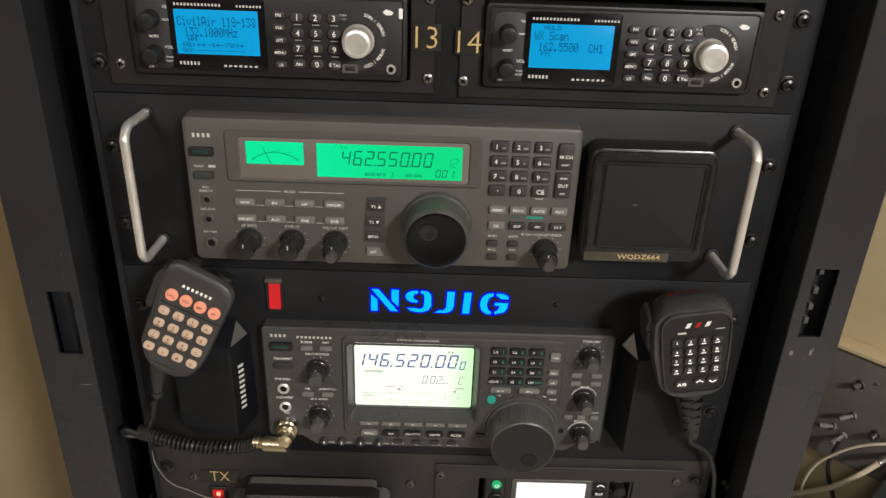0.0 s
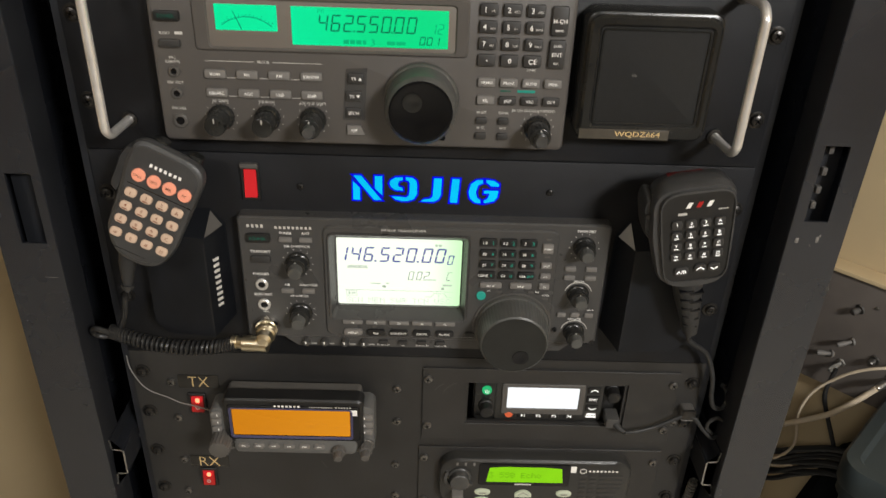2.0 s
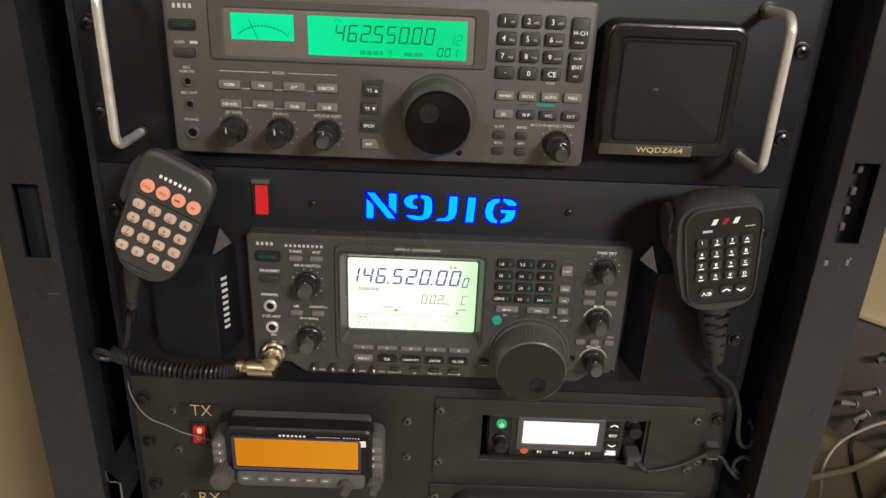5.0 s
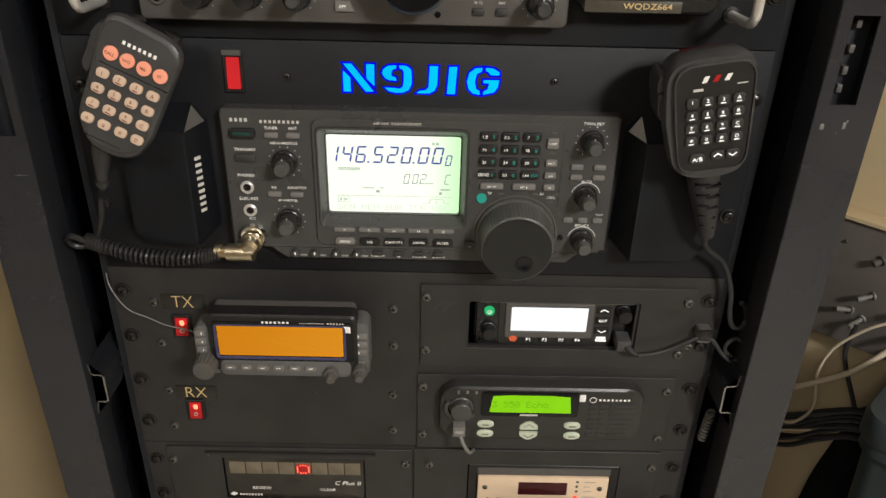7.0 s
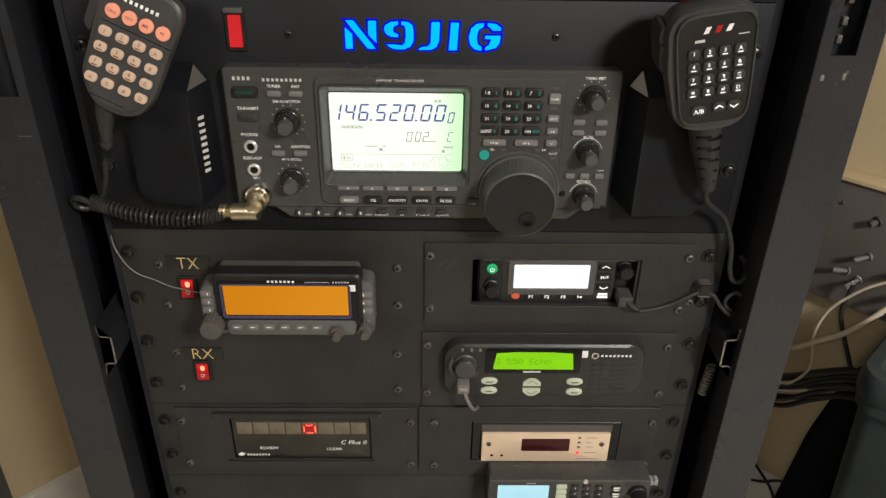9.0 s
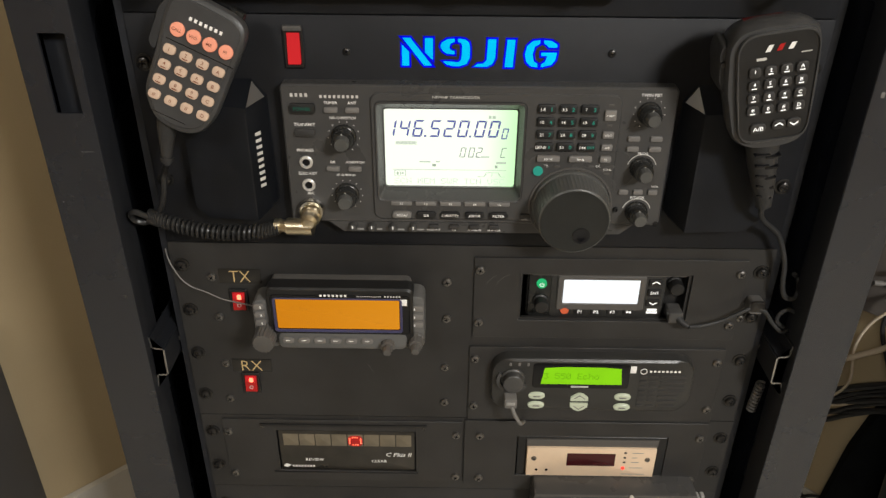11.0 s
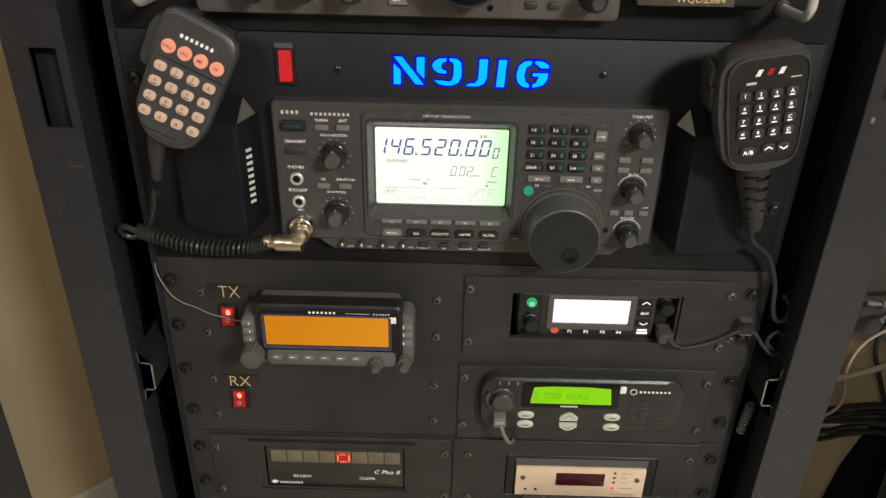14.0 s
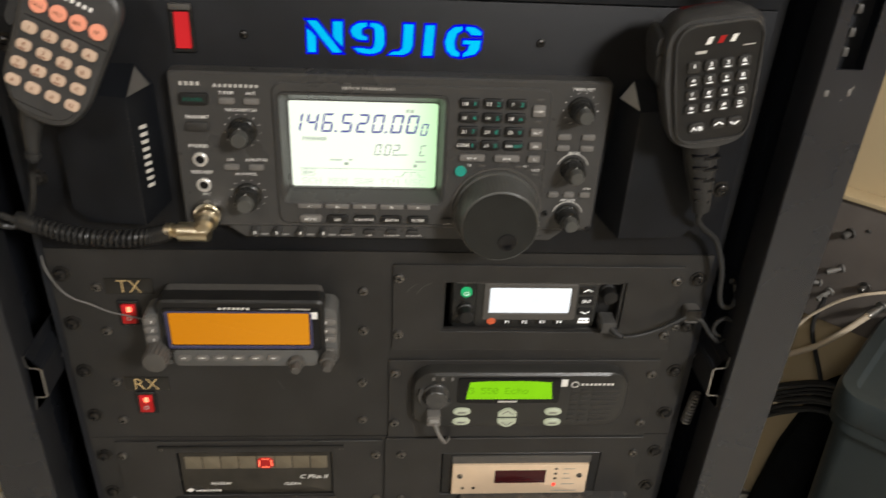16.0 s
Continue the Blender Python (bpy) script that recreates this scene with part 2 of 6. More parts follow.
def outline(x0, x1, z0, z1, r, n=4):
    r = max(min(r, (x1 - x0) / 2 - 0.01, (z1 - z0) / 2 - 0.01), 0.01)
    pts = []
    for cx, cz, a in ((x1 - r, z1 - r, 0), (x0 + r, z1 - r, 90), (x0 + r, z0 + r, 180), (x1 - r, z0 + r, 270)):
        for i in range(n + 1):
            t = radians(a + 90 * i / n)
            pts.append((cx + r * math.cos(t), cz + r * math.sin(t)))
    return pts


def at_y(pts, y):
    return [(p[0], y, p[1]) for p in pts]


def plate(x0, x1, z0, z1, yb, yf, r=1.0, ch=0.3, n=4, bm=None):
    """A rounded slab from yb at the back to yf in front, its front edge eased by ch."""
    bm = bm or bmesh.new()
    a = outline(x0, x1, z0, z1, r, n)
    i1 = outline(x0 + ch * 0.35, x1 - ch * 0.35, z0 + ch * 0.35, z1 - ch * 0.35, max(r - ch * 0.35, 0.05), n)
    i2 = outline(x0 + ch, x1 - ch, z0 + ch, z1 - ch, max(r - ch, 0.05), n)
    return loft(bm, [at_y(a, yb), at_y(a, yf + ch), at_y(i1, yf + ch * 0.3), at_y(i2, yf)])


def cplate(cx, cz, w, h, yb, yf, r=1.0, ch=0.3, n=4, bm=None):
    return plate(cx - w / 2, cx + w / 2, cz - h / 2, cz + h / 2, yb, yf, r, ch, n, bm)


def bezel(outer, inner, yb, yf, ro=2.0, ri=1.5, ch=0.5, bm=None, n=4):
    """A ring-shaped slab; outer and inner: x0, x1, z0, z1."""
    bm = bm or bmesh.new()
    o = outline(*outer, ro, n)
    o2 = outline(outer[0] + ch, outer[1] - ch, outer[2] + ch, outer[3] - ch, max(ro - ch, 0.1), n)
    i2 = outline(inner[0] - ch, inner[1] + ch, inner[2] - ch, inner[3] + ch, ri + ch, n)
    i = outline(*inner, ri, n)
    rings = [at_y(o, yb), at_y(o, yf + ch), at_y(o2, yf), at_y(i2, yf), at_y(i, yf + ch), at_y(i, yb), at_y(o, yb)]
    return loft(bm, rings, False, False)


def lathe(cx, cz, prof, n=28, knurl=0.0, bm=None, dx=0.0, dz=0.0):
    """Turned about the y axis; prof: (radius, y) from back to front. dx, dz: lean of the front."""
    bm = bm or bmesh.new()
    rings, y0, y1 = [], prof[0][1], prof[-1][1]
    for r, y in prof:
        k = (y - y0) / (y1 - y0) if y1 != y0 else 0
        ring = []
        for i in range(n):
            t = 2 * math.pi * i / n
            q = r * (1 - (knurl if i % 2 else 0))
            ring.append((cx + dx * k + q * math.cos(t), y, cz + dz * k + q * math.sin(t)))
        rings.append(ring)
    return loft(bm, rings)


def tube(pts, r, n=8, bm=None, closed_ends=True):
    bm = bm or bmesh.new()
    P = [Vector(p) for p in pts]
    rings, ref = [], None
    for i, p in enumerate(P):
        d = (P[min(i + 1, len(P) - 1)] - P[max(i - 1, 0)]).normalized()
        if ref is None:
            ref = d.orthogonal().normalized()
        ref = (ref - d * ref.dot(d)).normalized()
        b = d.cross(ref)
        rr = r[i] if isinstance(r, (list, tuple)) else r
        rings.append([tuple(p + rr * (ref * math.cos(2 * math.pi * k / n) + b * math.sin(2 * math.pi * k / n))) for k in range(n)])
    return loft(bm, rings, closed_ends, closed_ends)


def smooth_path(pts, n=8):
    """A curve through the points."""
    P = [Vector(p) for p in pts]
    P = [2 * P[0] - P[1]] + P + [2 * P[-1] - P[-2]]
    out = []
    for i in range(1, len(P) - 2):
        for k in range(n):
            t = k / n
            a, b, c, d = P[i - 1], P[i], P[i + 1], P[i + 2]
            out.append(0.5 * (2 * b + (c - a) * t + (2 * a - 5 * b + 4 * c - d) * t * t + (3 * b - a - 3 * c + d) * t ** 3))
    return out + [P[-2]]


def box(x0, x1, y0, y1, z0, z1, bev=0.0, bm=None):
    own = bmesh.new()
    bmesh.ops.create_cube(own, size=1, matrix=Matrix.Translation(((x0 + x1) / 2, (y0 + y1) / 2, (z0 + z1) / 2)) @ Matrix.Diagonal((x1 - x0, y1 - y0, z1 - z0, 1)))
    if bev:
        bmesh.ops.bevel(own, geom=list(own.edges), offset=bev, segments=2, affect="EDGES", profile=0.6)
    if bm is None:
        return own
    me = bpy.data.meshes.new("join")
    own.to_mesh(me)
    own.free()
    bm.from_mesh(me)
    bpy.data.meshes.remove(me)
    return bm


def poly(pts, yb, yf, bm=None):
    bm = bm or bmesh.new()
    return loft(bm, [at_y(pts, yb), at_y(pts, yf)])


def glyphs(txt, cx, cz, h, w=None, y=0.0, bm=None, turn=0.0, slant=0.0, bold=0.008, left=False):
    """Lettering in the built-in font, h high over all, w wide if given, standing on the plane y."""
    cu = bpy.data.curves.new("glyphs", "FONT")
    cu.body, cu.size, cu.extrude, cu.resolution_u = txt, 1.0, 0.0, 2
    cu.shear, cu.offset = slant, bold
    ob = bpy.data.objects.new("glyphs", cu)
    me = bpy.data.meshes.new_from_object(ob)
    co = np.array([v.co[:] for v in me.vertices])
    lo, hi = co.min(0), co.max(0)
    k = h / max(hi[1] - lo[1], 1e-4)
    kx = w / max(hi[0] - lo[0], 1e-4) if w else k
    mx = lo[0] if left else (lo[0] + hi[0]) / 2
    my = (lo[1] + hi[1]) / 2
    c, s = math.cos(radians(turn)), math.sin(radians(turn))
    for v in me.vertices:
        u, q = (v.co.x - mx) * kx, (v.co.y - my) * k
        v.co = (cx + c * u - s * q, y, cz + s * u + c * q)
    bm = bm or bmesh.new()
    bm.from_mesh(me)
    bpy.data.objects.remove(ob)
    bpy.data.curves.remove(cu)
    bpy.data.meshes.remove(me)
    return bm


SEGS = {"0": "abcdef", "1": "bc", "2": "abged", "3": "abgcd", "4": "fgbc", "5": "afgcd", "6": "afgedc", "C": "afed"}


def digits(txt, x0, z0, w, h, pitch, th, y, slant=0.16, bm=None):
    """Seven-bar digits, the first one's lower left corner at x0, z0."""
    bm = bm or bmesh.new()
    x = x0
    for chx in txt:
        def put(pts):
            bm.faces.new([bm.verts.new((x + a + slant * b, y, z0 + b)) for a, b in pts])
        if chx == ".":
            x0d = -(pitch - w) * 0.62
            put([(x0d, 0), (x0d + th, 0), (x0d + th, th), (x0d, th)])
            continue
        g, m = th * 0.18, h / 2
        bars = {"a": [(th * 0.3, h), (w - th * 0.3, h), (w - th, h - th), (th, h - th)],
                "d": [(th, th), (w - th, th), (w - th * 0.3, 0), (th * 0.3, 0)],
                "g": [(th * 0.7, m), (th, m + th / 2), (w - th, m + th / 2), (w - th * 0.7, m), (w - th, m - th / 2), (th, m - th / 2)],
                "f": [(0, m + g), (th, m + th * 0.6), (th, h - th - g), (0, h - g)],
                "e": [(0, g), (th, th + g), (th, m - th * 0.6), (0, m - g)],
                "b": [(w - th, m + th * 0.6), (w, m + g), (w, h - g), (w - th, h - th - g)],
                "c": [(w - th, th + g), (w, g), (w, m - g), (w - th, m - th * 0.6)]}
        for k in SEGS[chx]:
            put(bars[k])
        x += pitch
    return bm


DOTS = {"0": "3E5149453E", "1": "00427F4000", "2": "4261514946", "3": "2141454B31", "4": "1814127F10", "5": "2745454539", "6": "3C4A494930", "7": "0171090503", "8": "3649494936", "9": "064949291E",
        "A": "7E1111117E", "C": "3E41414122", "D": "7F4141221C", "E": "7F49494941", "F": "7F09090901", "G": "3E4149497A", "H": "7F0808087F", "L": "7F40404040", "M": "7F020C027F", "N": "7F0408107F",
        "O": "3E4141413E", "P": "7F09090906", "R": "7F09192946", "S": "4649494931", "T": "01017F0101", "V": "1F2040201F", "W": "3F4038403F", "X": "6314081463", "a": "2054545478", "c": "3844444420",
        "h": "7F08040478", "i": "00447D4000", "l": "00417F4000", "n": "7C08040478", "o": "3844444438", "r": "7C08040408", "v": "1C2040201C", "z": "4464544C44", ".": "0060600000", "-": "0808080808",
        ":": "0036360000", "*": "14083E0814", " ": "0000000000"}


def dot_text(txt, x0, cz, h, w, y, fill=0.94):
    """Dot-matrix lettering of five by seven squares, its left edge at x0."""
    bm = bmesh.new()
    px, pz = w / (6 * len(txt) - 1), h / 7
    for k, chx in enumerate(txt):
        for c in range(5):
            col = int(DOTS[chx][2 * c:2 * c + 2], 16)
            for r in range(7):
                if col >> r & 1:
                    u, v = x0 + (6 * k + c) * px, cz + h / 2 - r * pz
                    bm.faces.new([bm.verts.new(p) for p in ((u, y, v - pz * fill), (u + px * fill, y, v - pz * fill), (u + px * fill, y, v), (u, y, v))])
    return bm


def digit_row(parent, material, txt, x0, z0, w, h, pitch, th, y):
    """Each digit a part of the display."""
    k = 0
    for i, chx in enumerate(txt):
        if chx == ".":
            continue
        part("digit", digits(chx + "", x0 + k * pitch, z0, w, h, pitch, th, y), material, parent)
        if txt[i + 1:i + 2] == ".":
            xp = x0 + (k + 1) * pitch - (pitch - w) * 0.62
            part("point", bars([(xp, xp + th, z0, z0 + th)], y), material, parent)
        k += 1


def brand_row(parent, n, x0, x1, z0, z1, y, material):
    """A maker's name as a row of plain blocks."""
    p = (x1 - x0) / n
    for i in range(n):
        u = x0 + p * i
        part("brand_block", bars([(u, u + p * 0.56, z0 + (z1 - z0) * 0.1, z1 - (z1 - z0) * 0.1)], y), material, parent)


def bar_parts(name, spec, y, material, parent):
    for b in spec:
        part(name, bars([b], y), material, parent)


def bars(spec, y, bm=None):
    """Flat printed bars: x0, x1, z0, z1."""
    bm = bm or bmesh.new()
    for x0, x1, z0, z1 in spec:
        bm.faces.new([bm.verts.new(p) for p in ((x0, y, z0), (x1, y, z0), (x1, y, z1), (x0, y, z1))])
    return bm


def prints(parent, items, y, material=None, label="", name="lettering"):
    """Printed words: (text, cx, cz, height[, width])."""
    for it in items:
        part(name, glyphs(it[0], it[1], it[2], it[3], it[4] if len(it) > 4 else None, y), material or M_WHITE, parent, label)


def knob(parent, cx, cz, r0, r1, yb, yf, material=None, mark=True, name="knob", knurl=0.05, n=40, label=""):
    L = yb - yf
    prof = [(r0, yb), (r0, yb - L * 0.16), (r0 * 0.97, yb - L * 0.2), (r1 * 1.02, yb - L * 0.26), (r1, yf + L * 0.08), (r1 * 0.93, yf + L * 0.015), (r1 * 0.84, yf), (0.4, yf)]
    k = part(name, lathe(cx, cz, prof, n, knurl), material or M_BLACK, parent, label)
    if mark:
        part("pointer", bars([(cx - 0.35, cx + 0.35, cz + r1 * 0.35, cz + r1 * 0.8)], yf - 0.06), M_GREYPRINT, k)
    return k


def dots_round(cx, cz, r, y, a0, a1, count, size=0.45, bm=None):
    bm = bm or bmesh.new()
    for i in range(count):
        t = radians(a0 + (a1 - a0) * i / (count - 1))
        x, z = cx + r * math.cos(t), cz + r * math.sin(t)
        bm.faces.new([bm.verts.new((x + size * math.cos(q), y, z + size * math.sin(q))) for q in (0, 1.57, 3.14, 4.71)])
    return bm


def arc_strip(cx, cz, r0, r1, a0, a1, yb, yf, n=20, bm=None):
    bm = bm or bmesh.new()
    pts = [(cx + r1 * math.cos(radians(a0 + (a1 - a0) * i / n)), cz + r1 * math.sin(radians(a0 + (a1 - a0) * i / n))) for i in range(n + 1)]
    pts += [(cx + r0 * math.cos(radians(a1 + (a0 - a1) * i / n)), cz + r0 * math.sin(radians(a1 + (a0 - a1) * i / n))) for i in range(n + 1)]
    return poly(pts, yb, yf, bm)


def jack(parent, cx, cz, r, y, material=None):
    j = part("jack", lathe(cx, cz, [(r, y), (r, y - 1.2), (r * 0.86, y - 1.8), (r * 0.62, y - 1.8), (r * 0.56, y - 1.0), (r * 0.54, y - 0.2)], 24), material or M_KEYGREY, parent, "round socket")
    part("socket_hole", lathe(cx, cz, [(r * 0.55, y - 0.2), (r * 0.55, y - 1.05), (0.1, y - 1.1)], 20), M_GLOSS, j, "dark hole")
    return j


def screw(parent, cx, cz, y, r, material, washer=False, turn=None, name="screw"):
    turn = random.uniform(0, 90) if turn is None else turn
    bm = bmesh.new()
    if washer:
        lathe(cx, cz, [(r * 1.35, y), (r * 1.35, y - 0.9), (r * 1.2, y - 1.1), (r * 0.8, y - 1.1)], 20, 0, bm)
    y0 = y - (1.0 if washer else 0)
    lathe(cx, cz, [(r, y0), (r, y0 - r * 0.25), (r * 0.86, y0 - r * 0.52), (r * 0.55, y0 - r * 0.68), (0.1, y0 - r * 0.72)], 20, 0, bm)
    for a in (turn, turn + 90):
        c, q = math.cos(radians(a)), math.sin(radians(a))
        w, l = r * 0.13, r * 0.55
        yy = y0 - r * 0.74
        f = bm.faces.new([bm.verts.new((cx + c * u - q * v, yy, cz + q * u + c * v)) for u, v in ((-l, -w), (l, -w), (l, w), (-l, w))])
        f.material_index = 1
    s = part(name, bm, material, parent)
    s.data.materials.append(M_GLOSS)
    return s


def keycap(parent, cx, cz, w, h, yb, yf, material, txt="", th=2.0, tw=None, ink=None, r=1.2, name="button", label="", ch=0.5):
    k = part(name, cplate(cx, cz, w, h, yb, yf, r, ch), material, parent, label)
    if txt:
        part("legend", glyphs(txt, cx, cz, th, tw, yf - 0.08), ink or M_WHITE, k)
    return k


# ---- room: the rack stands across a corner ----
S = math.sqrt(0.5)
CORNER = Vector((-150, 1210, 0))
DL, DR = Vector((-S, -S, 0)), Vector((S, -S, 0))
LEN = 5200


def wall(name, p, q, out, z0, z1, thick, material, label, category="wall"):
    bm = bmesh.new()
    a = [(v.x, v.y) for v in (p, q, q + out * thick, p + out * thick)]
    loft(bm, [[(x, y, z0) for x, y in a], [(x, y, z1) for x, y in a]])
    return solid(name, bm, material, label, category, "", "structure")


A, B, C, D = CORNER, CORNER + DL * LEN, CORNER + DL * LEN + DR * LEN, CORNER + DR * LEN
wall("wall_west", A - DL * 100, B, -DR, 0, 2450, 100, M_WALL, "beige painted wall with a soft shadow", "wall")
wall("wall_north", A, D, -DL, 0, 2450, 100, M_WALL, "beige painted wall behind the bulkhead plate")
wall("wall_south", B, C, DL, 0, 2450, 100, M_WALL, "beige painted wall behind the viewer")
wall("wall_east", D, C, DR, 0, 2450, 100, M_WALL, "beige painted wall beside the viewer")
big = [(v.x, v.y) for v in (A - DL * 150 - DR * 150, B + DL * 150 - DR * 150, C + DL * 150 + DR * 150, D - DL * 150 + DR * 150)]
solid("floor", loft(bmesh.new(), [[(x, y, -60) for x, y in big], [(x, y, 0) for x, y in big]]), M_CARPET, "grey-brown carpeted floor", "floor", "", "structure")
solid("ceiling", loft(bmesh.new(), [[(x, y, 2450) for x, y in big], [(x, y, 2510) for x, y in big]]), M_CEIL, "plain off-white ceiling", "ceiling", "", "structure")
wall("baseboard", A + DR * 2, B + DR * 2, DR, 2, 132, 14, M_BASE, "off-white painted baseboard", "baseboard")

# ---- rack cabinet ----
rack = thing("equipment_rack", 0, 300, 0, "dark grey painted steel equipment rack filled with radios", "rack")
RZ0, RZ1 = 40, 1960


def post(side):
    """A folded front post with an oblong cable slot; side -1 or 1."""
    xi, xo = 261, 301
    zs0, zs1, xs0, xs1 = (1165, 1219, 267, 285) if side < 0 else (1199, 1256, 269, 286)
    bm = bmesh.new()
    y0, y1 = -34, -32
    for x0, x1, z0, z1 in ((xi, xs0, RZ0, RZ1), (xs1, xo, RZ0, RZ1), (xs0, xs1, RZ0, zs0), (xs0, xs1, zs1, RZ1)):
        box(side * x0 if side > 0 else -x1, side * x1 if side > 0 else -x0, y0, y1, z0, z1, 0, bm)
    bmesh.ops.remove_doubles(bm, verts=bm.verts, dist=0.01)
    p = part("post", bm, M_POST, rack, "dark grey painted folded steel post")
    bm = bmesh.new()
    x0, x1 = (xi - 0.6, xi + 1.4) if side > 0 else (-xi - 1.4, -xi + 0.6)
    box(x0, x1, -33.6, -6, RZ0, RZ1, 0.6, bm)
    part("inner_return", bm, M_RAIL, p)
    bm = bmesh.new()
    x0, x1 = (xo - 1.4, xo + 0.6) if side > 0 else (-xo - 0.6, -xo + 1.4)
    box(x0, x1, -33.6, 620, RZ0, RZ1, 0.6, bm)
    part("side_panel", bm, M_POST, p)
    bm = bmesh.new()
    x0, x1 = (222, 226) if side > 0 else (-226, -222)
    box(x0, x1, 4, 60, RZ0, RZ1, 0, bm)
    x0, x1 = (222, 247) if side > 0 else (-247, -222)
    box(x0, x1, 2.2, 4, RZ0, RZ1, 0, bm)
    part("mounting_rail", bm, M_RAIL, rack)
    return p


posts = [post(-1), post(1)]
part("top_cover", box(-301, 301, -30, 620, 1960, 1975, 1), M_POST, rack)
part("base_plate", box(-301, 301, -30, 620, 20, 40, 1), M_POST, rack)
part("back_panel", box(-299, 299, 612, 620, 42, 1958, 0), M_RAIL, rack)
for sx in (-270, 270):
    for sy in (0, 590):
        part("foot", box(sx - 22, sx + 22, sy - 22, sy + 22, 0, 20, 3), M_RUBBER, rack)
# bare steel clips seen through the slot, paint chips on the post
part("slot_strip", box(266, 289, -20, -17, 1150, 1290, 0.3), M_RAIL, rack)
part("slot_strip", box(-289, -266, -20, -17, 1110, 1270, 0.3), M_RAIL, rack)
for i in range(4):
    part("rail_clip", cplate(279.5 - 0.6 * i, (1249, 1233, 1219, 1207)[i], 3.6, 5.4, -20, -24, 0.6, 0.4), M_CHARTRIM, rack)
    part("rail_clip", cplate(-270.5, 1210 - i * 13, 2, 5, -20, -24, 0.6, 0.4), M_CHARTRIM, rack)
for x, z, w, h in ((267.5, 1184, 2.6, 4), (282, 1185, 2.2, 4.6), (283.5, 1188, 1.2, 2), (278, 1180, 0.8, 1.2), (-270, 1137, 9, 0.35), (-296, 1098, 0.8, 0.8)):
    part("paint_chip", cplate(x, z, w, h, -33.9, -34.25, 0.5, 0.1), M_KEYGREY, posts[0 if x < 0 else 1])


def slide_rail(side):
    pr = [(259, 973), (258.5, 962), (249, 961), (249.5, 936), (258, 936), (259.5, 923)]
    pr = [(side * x, z) for x, z in pr]
    off = [(side * 1.3, 0.0), (side * 1.3, 1.3), (side * 1.3, 1.3), (side * 1.3, -1.3), (side * 1.3, -1.3), (side * 1.3, 0.0)]
    ring = pr + [(x + o[0], z + o[1]) for (x, z), o in zip(pr, off)][::-1]
    bm = loft(bmesh.new(), [at_y(ring, -27), at_y(ring, 420)])
    r = part("slide_rail", bm, M_RAIL, rack, "folded dark steel slide rail")
    bm = loft(bmesh.new(), [at_y(ring, -27.6), at_y(ring, -27.05)])
    part("cut_edge", bm, M_ZINC, r, "bare steel cut edge")
    part("rivet", lathe(side * 248, 949, [(2.2, 6), (2.2, 5), (1, 4.4)], 12), M_SCREWB, r)


slide_rail(-1)
slide_rail(1)


# ---- rack panels ----
def rack_panel(z0, z1, screws, label, holes=(), material=M_PANEL):
    if holes:
        xs = sorted({-241.0, 241.0, *[h[0] for h in holes], *[h[1] for h in holes]})
        zs = sorted({z0 + 0.4, z1 - 0.4, *[h[2] for h in holes], *[h[3] for h in holes]})
        bm = bmesh.new()
        for a, b in zip(xs, xs[1:]):
            for c, d in zip(zs, zs[1:]):
                if not any(h[0] <= a and b <= h[1] and h[2] <= c and d <= h[3] for h in holes):
                    box(a, b, 0, 3, c, d, 0, bm)
        bmesh.ops.remove_doubles(bm, verts=bm.verts, dist=0.01)
    else:
        bm = plate(-241, 241, z0 + 0.4, z1 - 0.4, 3, 0, 0.8, 0.4, 2)
    p = part("rack_panel", bm, material, rack, label)
    for x, z in screws:
        screw(p, x, z, -0.1, 4.6, M_SCREW, True, name="rack_screw")
    return p


def lr(*zs):
    return [(s * 232.5, z) for s in (-1, 1) for z in zs]


rack_panel(1447.5, 1492, lr(1470), "blank black steel rack panel")
rack_panel(1358.5, 1447.5, lr(1422, 1379), "black steel rack panel carrying two scanner radios", ((-222, -12, 1368, 1440), (12, 222, 1368, 1440)), M_PANEL_SHADE)
rack_panel(1225, 1358.5, lr(1320, 1261), "black steel rack panel with bent handles, receiver and speaker", (), M_PANEL_SHADE)
n9 = rack_panel(1047, 1225, lr(1191, 1101.5), "black steel rack panel with backlit cut-out call sign letters", (), M_PANEL_SHADE)
radios_panel = rack_panel(868.5, 1047, lr(1026, 983, 938, 893), "black steel rack panel carrying mobile radios and switches", ((42, 176, 979, 1021), (32, 184, 897, 942)))
rack_panel(779, 868.5, lr(849, 807), "black steel rack panel with display unit and gold panel", ((-176, -44, 800, 854), (44, 188, 796, 858)))
rack_panel(646, 779, lr(757, 668), "black steel rack panel under a small radio")
rack_panel(468, 646, lr(620, 494), "blank black steel rack panel")
rack_panel(290, 468, lr(442, 316), "blank black steel rack panel")
rack_panel(60, 290, lr(262, 90), "blank black steel rack panel")


def sub_panel(x0, x1, z0, z1, screws, label, hole=None, material=M_SUB):
    if hole:
        bm = bezel((x0, x1, z0, z1), hole, -0.1, -2.0, 0.8, 0.8, 0.25, None, 2)
    else:
        bm = plate(x0, x1, z0, z1, -0.1, -2.0, 0.8, 0.25, 2)
    p = part("sub_panel", bm, material, rack, label)
    for x, z in screws:
        screw(p, x, z, -2.0, 3.8, M_SCREWB)
    return p


sub_panel(-226, -8, 1365, 1442, [(-218, 1379), (-218, 1430), (-12, 1376), (-11.5, 1428)], "black plate holding a scanner radio", (-205, -24, 1374, 1434), M_SUB_SHADE)
